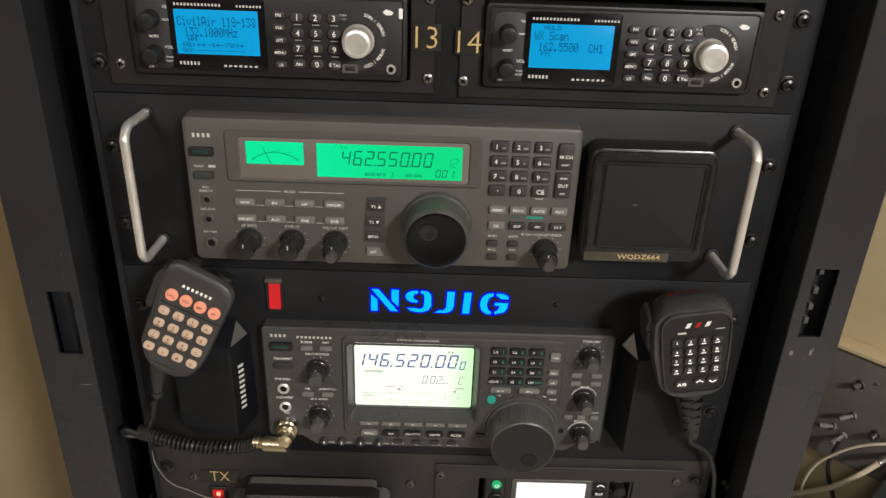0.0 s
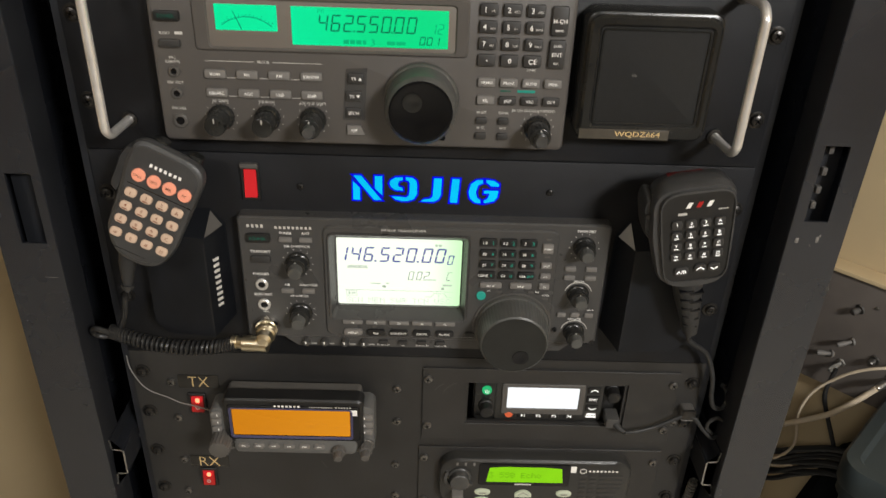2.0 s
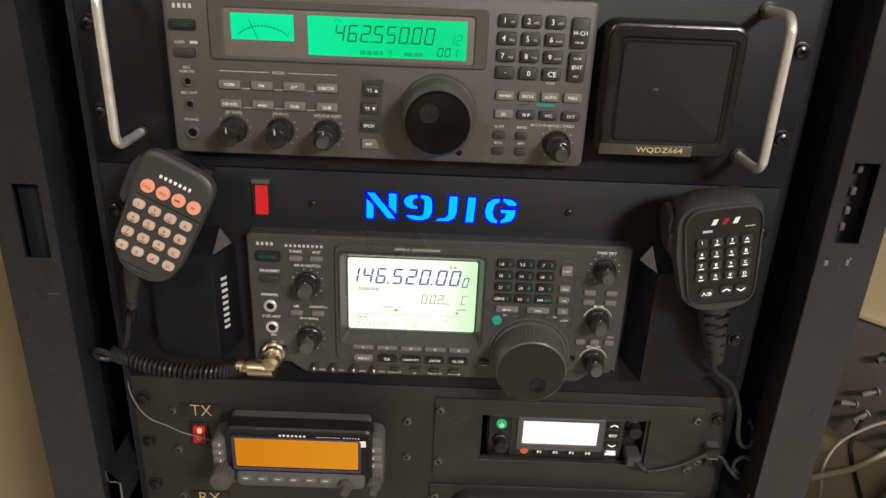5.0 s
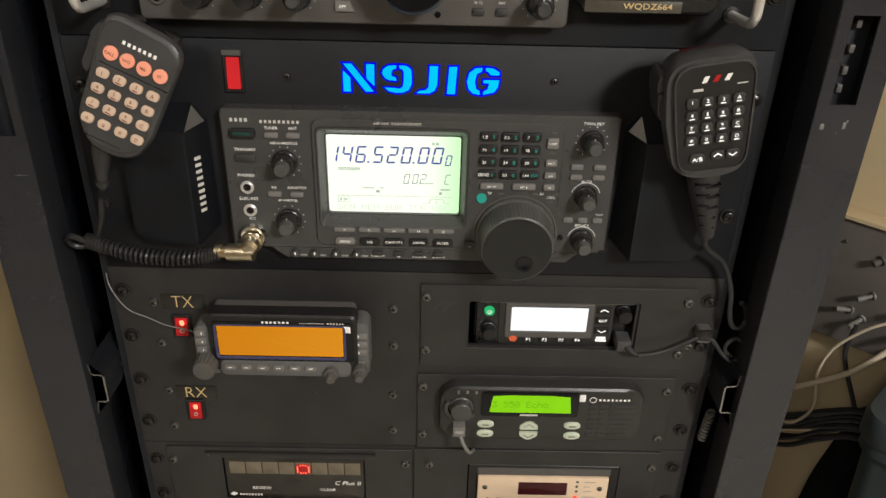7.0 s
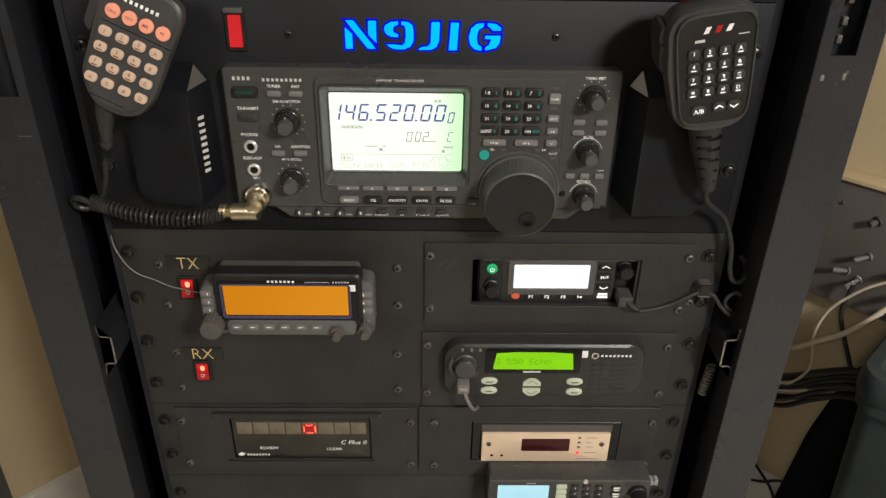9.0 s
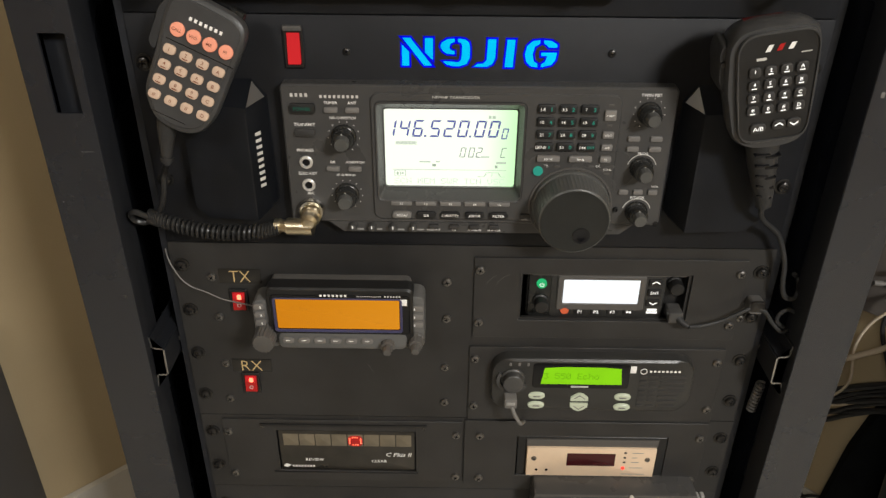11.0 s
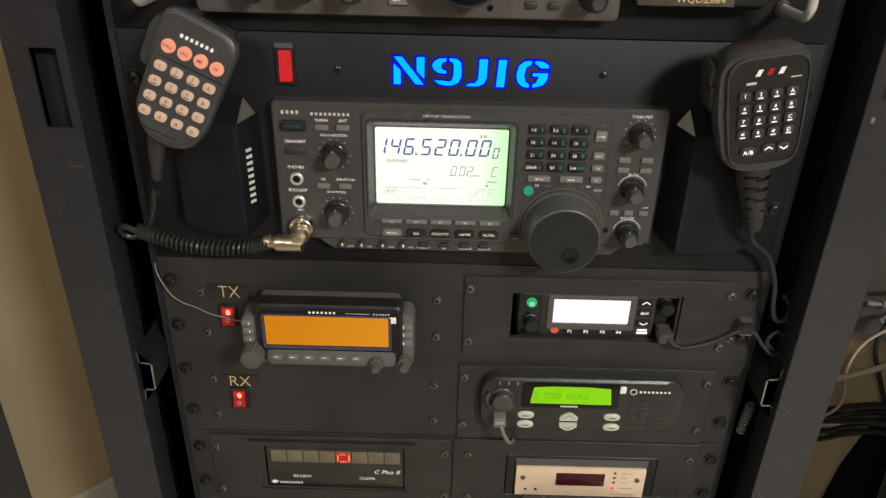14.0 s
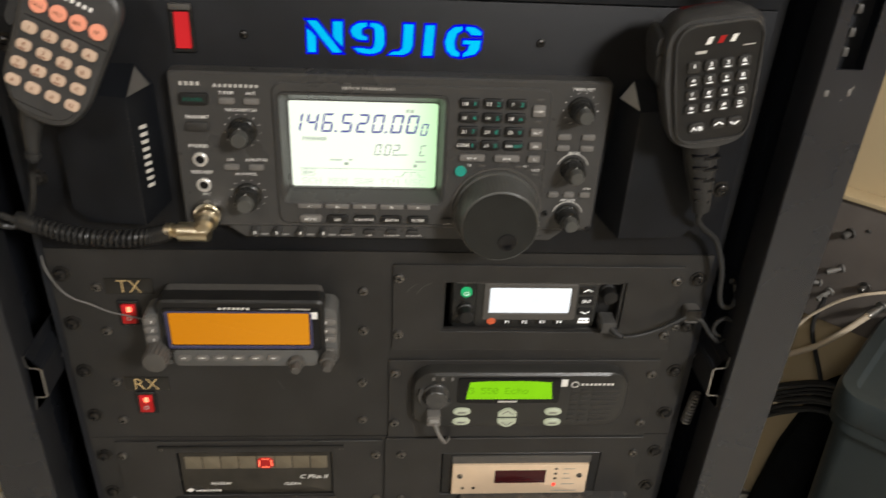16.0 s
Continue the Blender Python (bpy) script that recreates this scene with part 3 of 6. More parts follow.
sub_panel(9, 226, 1363.5, 1441, [(12.5, 1428), (12, 1375), (216.5, 1425), (217, 1374)], "black plate holding a scanner radio", (24, 206, 1372, 1432), M_SUB_SHADE)
sub_panel(3, 221, 960, 1037, [(7.5, 1026), (216, 1025), (7.5, 975), (215.5, 975)], "black plate framing a recessed mobile radio", (40, 178.5, 977.5, 1023))
sub_panel(1, 218.5, 869, 949.5, [(6, 937), (213, 936), (6, 885), (213, 884)], "black plate holding a rounded mobile radio", (33, 183, 896, 943))
sub_panel(-222, -3.5, 790, 864.5, [(-217, 850), (-217, 798), (-9, 849), (-9, 797)], "black plate framing a dark display window", (-174, -46, 802, 852))
sub_panel(-1.5, 219, 788, 866.5, [(12.5, 849), (13, 796), (213, 849), (213, 797)], "black plate framing a gold front panel", (47, 185, 800, 849))
for x, z in ((-210, 1015), (-209, 976), (-210, 927), (-211, 888), (-19, 1013), (-19, 977), (-20, 926), (-20, 887)):
    screw(radios_panel, x, z, -0.1, 3.7, M_SCREWB)
for x, z in ((-90.5, 1200), (93, 1200.5)):
    screw(n9, x, z, -0.1, 2.6, M_SCREW)

# worn scuffs beside the recessed radio and on the lower panels
for cx, cz, r, a0, a1 in ((36, 1006, 16, 105, 160), (30, 1004, 19, 118, 150), (-120, 905, 40, 20, 34), (-70, 880, 30, 200, 225), (70, 957, 40, 250, 262)):
    part("scuff", arc_strip(cx, cz, r, r + 0.35, a0, a1, -2.0 if cx > 0 else -0.05, -2.06 if cx > 0 else -0.12, 8), M_CHARTRIM, radios_panel)

# ---- backlit call sign ----
SIGN = [
    [(665, 145), (703, 182), (703, 255), (665, 255)], [(668, 110), (710, 110), (825, 255), (783, 255)], [(788, 112), (830, 112), (830, 226), (788, 185)],
    [(945, 115), (905, 118), (878, 135), (870, 155), (882, 178), (905, 192), (945, 195), (945, 180), (922, 172), (918, 155), (925, 138), (945, 132)],
    [(963, 115), (1000, 118), (1022, 135), (1027, 160), (1027, 215), (1010, 245), (975, 258), (940, 258), (905, 250), (883, 232), (925, 233), (965, 238), (980, 225), (985, 195), (985, 150), (978, 135), (963, 132)],
    [(1122, 118), (1166, 118), (1163, 215), (1150, 245), (1120, 260), (1050, 260), (1070, 246), (1100, 244), (1118, 225)],
    [(1225, 120), (1267, 120), (1258, 262), (1215, 262)],
]
LETTER_G = [
    [(1398, 122), (1360, 126), (1332, 150), (1320, 195), (1330, 235), (1355, 258), (1390, 263), (1390, 245), (1370, 232), (1362, 195), (1372, 155), (1398, 140)],
    [(1418, 122), (1460, 126), (1490, 145), (1490, 160), (1445, 160), (1432, 145), (1418, 138)],
    [(1408, 186), (1490, 186), (1485, 225), (1465, 250), (1410, 263), (1410, 247), (1430, 235), (1440, 203), (1408, 203)],
]
sign = thing("illuminated_sign", 0, 0, 1188, "cut-out call sign letters N9JIG glowing cyan and blue", "sign")
for shape in SIGN + LETTER_G:
    pts = [(-52 + (x - 665) * 0.1297, 1209.6 - (y - 112 - (x - 665) * 0.0085) * 0.1335) for x, y in shape]
    area = sum(a[0] * b[1] - b[0] * a[1] for a, b in zip(pts, pts[1:] + pts[:1]))
    if area < 0:
        pts = pts[::-1]
    fat = []
    for i, p in enumerate(pts):
        a, b = pts[i - 1], pts[(i + 1) % len(pts)]
        d1, d2 = Vector((p[0] - a[0], p[1] - a[1])).normalized(), Vector((b[0] - p[0], b[1] - p[1])).normalized()
        nrm = Vector((d1.y + d2.y, -d1.x - d2.x))
        nrm = nrm / max(nrm.length ** 2 / 2, 0.4)
        fat.append((p[0] + nrm.x * 1.4, p[1] + nrm.y * 1.4))
    # halo of the letter put in as a wider glowing blue shape
    edge = part("letter_halo", poly(fat, 1, -0.15), M_BLUE, sign, "deep blue halo drawn around the letter")
    part("letter_light", poly(pts, 0, -0.35), M_CYAN, edge, "bright cyan light")


def rocker(cx, cz, w, h, lit, label, name="rocker_switch"):
    s = thing(name, cx, 0, cz, label, "switch", "lit rocker switches")
    part("bezel", bezel((cx - w / 2 - 2, cx + w / 2 + 2, cz - h / 2 - 2.5, cz + h / 2 + 2.5), (cx - w / 2, cx + w / 2, cz - h / 2, cz + h / 2), -0.1, -2.4, 1, 0.5, 0.5), M_BLACK, s)
    bm = loft(bmesh.new(), [at_y(outline(cx - w / 2 + 0.3, cx + w / 2 - 0.3, cz - h / 2 + 0.3, cz + h / 2 - 0.3, 0.5), 0),
                            [(p[0], -3.6 + 0.11 * (p[1] - cz + h / 2), p[1]) for p in outline(cx - w / 2 + 0.4, cx + w / 2 - 0.4, cz - h / 2 + 0.4, cz + h / 2 - 0.4, 0.5)]])
    r = part("rocker", bm, lit, s, "translucent red rocker")
    return s, r


s, r = rocker(-126.5, 1202, 9.5, 22, M_REDROCK, "tall black-framed rocker switch lit plain red")
part("shade", box(-133, -120, -4.2, -0.2, 1214.4, 1218, 0.8), M_CHARTRIM, s, "grey metal lip")
for z in (993, 906.5):
    s, r = rocker(-190, z, 11, 17, M_REDDIM, "small red rocker switch glowing at its upper half")
    part("neon", cplate(-190, z + 4.0, 9, 7.4, -1.4, -2.4, 1.4, 0.3), M_REDROCK, r)
    part("neon_core", cplate(-189.6, z + 3.8, 3.6, 5.0, -2.3, -2.7, 1.4, 0.2), M_REDHOT, r)
    part("off_mark", arc_strip(-190, z - 3.6, 1.3, 1.75, 0, 359, -3, -3.6), M_GREYPRINT, r)


def tape(txt, cx, cz, w, h, tw, th, y=-0.1, yt=0.7):
    t = thing("label_tape", cx, y, cz, "black label tape with gold lettering " + txt, "label", "gold-on-black labels")
    part("tape", cplate(cx, cz, w, h, y, y - yt, 0.3, 0.1), M_TAPE, t)
    part("lettering", glyphs(txt, cx, cz, th, tw, y - yt - 0.1, bold=-0.012), M_GOLDPRINT, t, "gold letters")


tape("TX", -187, 1016, 34, 13.5, 17, 10.5)
tape("RX", -187.5, 925, 34, 13.5, 18, 10.5)
tape("13", -13.5, 1403, 19, 17.5, 14.5, 14.2, -2.0)
tape("14", 15, 1401, 19, 17.5, 15.5, 14.2, -2.0)
for z in (982.5, 895.5):
    tagged(solid("print_mark", bars([(-195, -184, z, z + 1.4)], -0.3), M_GREYPRINT, "faint grey print under a switch", "print", "", "", (-190, 0, z)))


# ---- scanner radios ----
def scanner(dx, dz, lines, label):
    x = lambda v: v + dx
    z = lambda v: v + dz
    s = thing("scanner_radio", x(115), -8, z(1372), label, "radio", "scanner radios")
    part("body", plate(x(24.8), x(205), z(1373), z(1427.5), 90, -8, 3, 1.2), M_BLACK, s)
    part("front_rim", bezel((x(27), x(203), z(1374.6), z(1425.8)), (x(28.2), x(201.8), z(1375.8), z(1424.6)), -7.8, -8.9, 2.6, 2, 0.3), M_BLACK, s)
    win = part("display_window", plate(x(50.5), x(113), z(1376.5), z(1423), -7.9, -8.9, 2, 0.3), M_GLOSS, s)
    lcd = part("lcd", plate(x(54.5), x(108.5), z(1387), z(1415.5), -8.8, -9.3, 0.6, 0.1), M_LCDBLUE, win, "glowing blue display")
    for txt, u, v, h, w in lines:
        part("display_text", dot_text(txt, x(u), z(v), h, w, -9.45), M_INKBLUE, lcd)
    for n, a, b, c, d in ((14, 55, 86, 1417.6, 1419.6), (8, 95, 112, 1417.4, 1419.2), (6, 55, 69, 1379.6, 1382.4), (7, 84, 107.5, 1379, 1380.6)):
        brand_row(win, n, x(a), x(b), z(c), z(d), -9.0, M_GREYPRINT)
    rec = part("knob_recess", plate(x(30), x(52), z(1377), z(1422), -7.9, -8.5, 6, 0.3), M_RUBBER, s)
    for v in (1409, 1386.5):
        knob(s, x(39.5), z(v), 6, 5.4, -8, -20, M_BLACK, False, n=24)
    prints(s, [("SQ", x(49), z(1416.5), 2), ("PUSH", x(48.7), z(1408.5), 1.3), ("VOL", x(49), z(1391), 2), ("PUSH", x(48.7), z(1384.5), 1.3), ("LIGHT", x(48.5), z(1382), 1.2), ("ALERT", x(40), z(1397.8), 1.6), ("OFF", x(36), z(1377.8), 1.4)], -9.0)
    for i, t in enumerate(("PRI", "WX", "GPS", "MENU", "L/S")):
        keycap(s, x(122), z(1414 - 8 * i), 8.4, 4.4, -7.9, -10.2, M_KEYDARK, t, 1.9, r=2.1)
    for i, t in enumerate(("1", "2", "3", "4", "5", "6", "7", "8", "9", ".No", "0", "E Yes")):
        u, v = 134 + 11.8 * (i % 3), 1413 - 10 * (i // 3)
        keycap(s, x(u), z(v), 8.6, 6.2, -7.9, -10.6, M_KEYDARK, t, 3.8 if len(t) < 2 else 2.3, r=2.9)
        if i < 9:
            part("key_caption", bars([(x(u - 2.4), x(u + 2.4), z(v - 5.2), z(v - 4.5))], -9.0), M_KEYLIGHT, s)
    part("knob_dish", arc_strip(x(173), z(1399), 11.8, 19.5, -118, 112, -7.9, -8.7, 28), M_RUBBER, s)
    k = knob(s, x(173), z(1399), 10.8, 9.6, -8, -19.5, M_KNOBFACE, False, "tuning_knob", 0.03, 48, "brushed silver tuning knob")
    part("knob_cap", lathe(x(173), z(1399), [(9.0, -19.3), (8.8, -20.0), (7.0, -20.6), (6.8, -20.2), (0.3, -20.2)], 36), M_ALU, k)
    bm = bmesh.new()
    for txt, a0, a1 in (("SCAN / SEARCH", 74, 16), ("HOLD / RESUME", -74, -18)):
        for i, chx in enumerate(txt):
            if chx == " ":
                continue
            a = a0 + (a1 - a0) * i / (len(txt) - 1)
            glyphs(chx, x(173 + 17.2 * math.cos(radians(a))), z(1399 + 17.2 * math.sin(radians(a))), 2.1, None, -8.95, bm, a - 90 if a0 > 0 else a + 90, bold=0.02)
    part("lettering", bm, M_WHITE, s)
    prints(s, [("PUSH", x(163.5), z(1415), 1.3), ("FUNC", x(163.5), z(1412.5), 1.3)], -9.0, M_GREYPRINT)
    jack(s, x(194.5), z(1381), 3.3, -8, M_ALU)
    part("usb_port", bezel((x(162), x(172.5), z(1377.5), z(1383.5)), (x(164), x(170.5), z(1379), z(1382)), -7.9, -9.2, 1, 0.4, 0.3), M_CHARTRIM, s)
    part("brand_mark", poly([(x(a), z(b)) for a, b in ((189, 1417.6), (191, 1419.4), (194, 1418.8), (196, 1417.6), (195, 1416), (191.5, 1415.8))], -8, -9), M_WHITE, s)
    return s


s14 = scanner(0, 0, [("HOLD", 63, 1413.2, 2.8, 11), ("WX Scan", 57, 1408.0, 5.6, 22), ("162.5500", 60, 1400.9, 5.6, 26), ("CH1", 93, 1400.7, 5.6, 9.5), ("FM", 62, 1396.2, 2.8, 5.6)],
              "black scanner radio with blue display reading WX Scan")
s13 = scanner(-231, 1.5, [("CivilAir 118-138", 56.3, 1408.2, 5.8, 50.5), ("132.1000MHz", 60.6, 1401.4, 5.8, 34), ("AM", 62.3, 1396.8, 2.8, 5.6), ("S0:**-4*-789*", 58.2, 1393.2, 2.9, 40), ("GRP--------------", 58.2, 1389.6, 2.6, 40)],
              "black scanner radio with blue display reading CivilAir 118-138")
part("sticker", cplate(-30.2, 1418.5, 2.8, 6.4, -8, -8.8, 0.4, 0.1), M_WHITE, s13, "small white sticker")

# ---- wide-band receiver ----
rx = thing("communications_receiver", -41, -16, 1240, "warm grey receiver with green display reading 462.550.00", "radio")
Y = -16
part("body", plate(-176, 93, 1242, 1345, 120, 0, 2, 0.5), M_CHARCOAL, rx)
part("front_panel", plate(-178.5, 95.5, 1239.5, 1348, 4, Y, 4.5, 2.6, 6), M_GUNMETAL, rx, "warm grey moulded front")
part("display_surround", bezel((-150, 27, 1302.5, 1340), (-140, 18, 1305.5, 1335), Y + 0.1, Y - 1.6, 3, 2, 1.2), M_GUNMETAL, rx)
glass = part("display_window", plate(-141, 19, 1304.5, 1336, Y + 0.1, Y - 0.5, 2, 0.2), M_GUNTRIM, rx, "brownish display window")
meter = part("signal_meter", plate(-135.5, -96, 1316, 1332.3, Y - 0.4, Y - 0.9, 0.5, 0.1), M_LCDGREEN, glass, "green-lit needle meter")
bm = arc_strip(-115.5, 1300, 24.6, 25, 50, 130, Y - 0.95, Y - 1.0)
for i in range(15):
    a = radians(52 + i * 5.4)
    r1 = 27.2 if i % 3 == 0 else 26.2
    poly([(-115.5 + q * math.cos(a + o), 1300 + q * math.sin(a + o)) for q, o in ((25, -0.004), (r1, -0.004), (r1, 0.004), (25, 0.004))], Y - 0.95, Y - 1.0, bm)
part("meter_scale", bm, M_INKGREEN, meter)
part("meter_needle", poly([(-119.0, 1316.5), (-118.5, 1316.5), (-123.7, 1328.5), (-124.0, 1328.5)], Y - 1.0, Y - 1.1), M_INKGREEN, meter)
lcd = part("lcd", plate(-87, 13.5, 1308, 1332.3, Y - 0.4, Y - 0.9, 0.5, 0.1), M_LCDGREEN, glass, "glowing green display")
digit_row(lcd, M_INKGREEN, "462.550.00", -70.5, 1317.2, 5.9, 10.6, 8.1, 0.95, Y - 1.05)
digit_row(lcd, M_INKGREEN, "001", -5.2, 1310.2, 3.5, 5.4, 4.6, 0.6, Y - 1.05)
digit_row(lcd, M_INKGREENF, "12", 1.5, 1317.5, 3.6, 6.5, 4.8, 0.6, Y - 1.05)
part("faint_letters", dot_text("FM", -70, 1329.8, 2.2, 4, Y - 1.05), M_INKGREENF, lcd)
part("faint_digit", glyphs("3", -35, 1311, 4.2, 2.6, Y - 1.05), M_INKGREENF, lcd)
bar_parts("faint_word", [(-54, -50.5, 1309.6, 1312.2), (-49.8, -46.6, 1309.6, 1312.2), (-45.8, -42.4, 1309.6, 1312.2), (-41.6, -39.4, 1309.6, 1312.2), (-26, -20.6, 1309.8, 1312), (-19.8, -14, 1309.8, 1312)], Y - 1.05, M_INKGREENF, lcd)
brand_row(rx, 4, -171.5, -158, 1333.4, 1337, Y - 0.15, M_GREYPRINT)
keycap(rx, -166, 1324, 16.5, 6.2, Y, Y - 2.6, M_BLACK, "POWER", 2.2, ink=M_TEALDIM, label="black power button with green legend")
keycap(rx, -166, 1306.5, 13.5, 5.2, Y, Y - 2.4, M_KEYDARK)
prints(rx, [("SLEEP/", -169, 1312.8, 1.8), ("REC", -166, 1297, 1.8), ("REMOTE", -166, 1294.3, 1.8), ("REC OUT", -166, 1280.4, 1.8), ("PHONES", -166, 1262.6, 1.8), ("MODE", -107, 1295.6, 2),
            ("AF GAIN", -138, 1268.6, 2), ("SQUELCH", -107, 1268.6, 2), ("APF-O-IF SHIFT", -76, 1268.4, 2), ("M-SET", 38, 1266, 1.8), ("BANK", 53, 1266, 1.8), ("M-CL", 38, 1255, 1.8), ("MW", 53, 1255, 1.8),
            ("M-CH-O-DELAY/SPEED", 73, 1268, 1.9, 29), ("NAME", 69, 1296, 1.5)], Y - 0.15, M_GREYPRINT)
bar_parts("print_line", [(-145, -113, 1295.4, 1295.8), (-101, -69, 1295.4, 1295.8), (-162.5, -157.5, 1312, 1313.8), (-131.6, -125, 1284.4, 1284.8), (-110.6, -104, 1284.4, 1284.8), (-89.6, -83.4, 1284.4, 1284.8),
                         (-131.6, -125, 1271.8, 1272.2), (-110.6, -104, 1271.8, 1272.2), (-89.6, -83.4, 1271.8, 1272.2)], Y - 0.15, M_GREYPRINT, rx)
jack(rx, -166, 1288, 3.7, Y, M_CHARTRIM)
jack(rx, -166, 1273, 3.7, Y, M_CHARTRIM)
jack(rx, -166, 1254, 5.0, Y, M_CHARTRIM)
for i, t in enumerate(("WFM", "FM", "AM", "SSB/CW", "NB/AFC", "AGC", "10dB", "20dB")):
    keycap(rx, -139 + 21 * (i % 4), 1287.2 - 12.7 * (i // 4), 14, 5.6, Y, Y - 2.2, M_KEYGREY, t, 2.1, ink=M_WHITE)
for cx in (-138, -107, -76):
    # the pale pointer bar stands in for the highlights on the knob ridges
    knob(rx, cx, 1257.5, 9, 7.2, Y, -37, M_GLOSSBLK)
    part("scale_dots", dots_round(cx, 1257.5, 10.8, Y - 0.15, -50, 230, 11), M_GREYPRINT, rx)
part("inner_knob", lathe(-76, 1257.5, [(4.2, -36.5), (4.2, -43), (3.6, -44), (0.3, -44)], 24, 0.06), M_KNOB, rx)
part("step_strip", poly([(-53, 1293), (-39, 1294), (-41, 1258), (-56, 1258)], Y + 0.1, Y - 0.5), M_CHARCOAL, rx)
for (t, cx, cz) in (("TS", -46.5, 1287), ("TS", -48, 1275), ("SPCH", -48.5, 1263.5)):
    k = keycap(rx, cx, cz, 10.5, 7, Y, Y - 2.4, M_KEYDARK, "", 2.2)
    part("legend", glyphs(t, cx - (1.5 if t == "TS" else 0), cz, 2.2, None, Y - 2.5), M_WHITE, k)
    if t == "TS":
        d = 1 if cz > 1280 else -1
        part("arrow", poly([(cx + 1.6, cz - d), (cx + 4, cz - d), (cx + 2.8, cz + d * 1.1)][::1 if d > 0 else -1], Y - 2.4, Y - 2.55), M_WHITE, k)
k = part("button", poly([(-53, 1248), (-41, 1248), (-44, 1254.5), (-53, 1254.5)], Y, Y - 2.2), M_KEYGREY, rx)
part("legend", glyphs("APF", -48.5, 1251, 2, None, Y - 2.3), M_WHITE, k)
d = part("tuning_dial", lathe(-3, 1274, [(25.2, Y), (25.2, -19), (24.4, -20.5), (23.6, -21), (23.3, -38), (22.6, -41.5), (20.6, -43.6), (18, -44), (0.5, -44)], 96, 0.012), M_DIAL_LIT, rx, "large black tuning dial")
part("dial_face", lathe(-3, 1274, [(20.6, -43.7), (20.2, -44.3), (18.6, -44.5), (18.0, -44.3), (0.5, -44.3)], 72), M_DIALGLOSS, d, "polished black dial face")
part("finger_dimple", lathe(-8.5, 1280.5, [(6.4, -44.2), (6.3, -44.9), (5.2, -45.1), (3.2, -44.6), (0.3, -44.4)], 28), M_GLOSSBLK, d)
part("dial_ring", bezel((-28.6, 22.6, 1248.4, 1299.6), (-28, 22, 1249, 1299), Y + 0.1, Y - 0.8, 25.5, 24.9, 0.1, None, 12), M_CHARTRIM, rx)
for i, t in enumerate(("1 QZ", "2 ABC", "3 DEF", "4 GHI", "5 JKL", "6 MNO", "7 PRS", "8 TUV", "9 WXY", ".", "0", "CE")):
    u, v = 39 + 15 * (i % 3), 1334.5 - 10.8 * (i // 3)
    k = keycap(rx, u, v, 11.6, 7.6, Y, Y - 2.6, M_KEYDARK, "", label="")
    part("legend", glyphs(t.split()[0], u - (2.4 if " " in t else 0), v, 3.4 if t != "." else 0.8, None, Y - 2.7), M_WHITE, k)
    if " " in t:
        part("sub_legend", glyphs(t.split()[1], u + 2.6, v - 0.9, 1.4, None, Y - 2.7), M_GREYPRINT, k)
for v, t in ((1328.5, ("", "M-CH", "BANK")), (1307.2, ("BANK", "ENT", "ENT"))):
    k = part("tall_button", cplate(84.6, v, 10.6, 18.6, Y, Y - 2.6, 1.5, 0.6), M_KEYDARK, rx)
    bm = glyphs(t[1], 84.6, v, 2.6, None, Y - 2.7)
    for tt, o in ((t[0], 5.6), (t[2], -5.8)):
        if tt:
            glyphs(tt, 84.6, v + o, 1.4, None, Y - 2.7, bm)
    part("legend", bm, M_WHITE, k)
for i, t in enumerate(("MEMO", "PROG", "AUTO", "PRIO", "SEL", "SKIP", "VSC", "DLY")):
    keycap(rx, 40 + 14.7 * (i % 4), 1287.2 - 12.2 * (i // 4), 11.6, 5.8, Y, Y - 2.2, M_KEYGREY if i < 5 else M_KEYDARK, t, 2, ink=M_WHITE)
part("status_led", cplate(67, 1281.3, 12, 1.6, Y, Y - 0.6, 0.4, 0.1), M_TEALLED, rx, "green status light")
part("status_led", cplate(53, 1281.3, 7, 0.8, Y, Y - 0.5, 0.2, 0.1), M_TEALDIM, rx)
for u in (38, 53):
    for v in (1260.5, 1249.5):
        keycap(rx, u, v, 7.6, 4.6, Y, Y - 2.2, M_KEYDARK)
# here too the pointer bar stands in for a ridge highlight
knob(rx, 76.5, 1256, 9.2, 7.4, Y, -37, M_GLOSSBLK)
part("inner_knob", lathe(76.5, 1256, [(4.4, -36.5), (4.4, -43), (3.7, -44), (0.3, -44)], 24, 0.06), M_KNOB, rx)
part("scale_dots", dots_round(76.5, 1256, 11, Y - 0.15, -50, 230, 11), M_GREYPRINT, rx)
part("screw", lathe(12, 1247, [(2, Y), (2, Y - 0.8), (0.3, Y - 0.6)], 16), M_GLOSS, rx)

# ---- square loudspeaker ----
sp = thing("loudspeaker", 146, 0, 1251, "square black loudspeaker with cloth grille and label strip", "speaker")
part("case", plate(101, 191, 1250, 1337, -0.1, -20, 9, 3, 8), M_GLOSSBLK, sp)
part("front_frame", bezel((103.5, 188.5, 1252, 1334.5), (111, 183, 1261.5, 1327.5), -19.5, -23.5, 8, 3, 1.6, None, 8), M_GLOSSBLK, sp)
part("grille", plate(110, 184, 1260.5, 1328.5, -19, -21.6, 2, 1.4), M_MESH, sp, "black cloth grille")
part("grille_rim", bezel((111.8, 182.2, 1262.4, 1326.6), (113.2, 180.8, 1263.8, 1325.2), -21.4, -22.6, 3, 2, 0.4), M_GLOSSBLK, sp)
part("badge", cplate(136, 1296, 3.2, 1.6, -21.5, -21.9, 0.4, 0.1), M_CHARTRIM, sp)
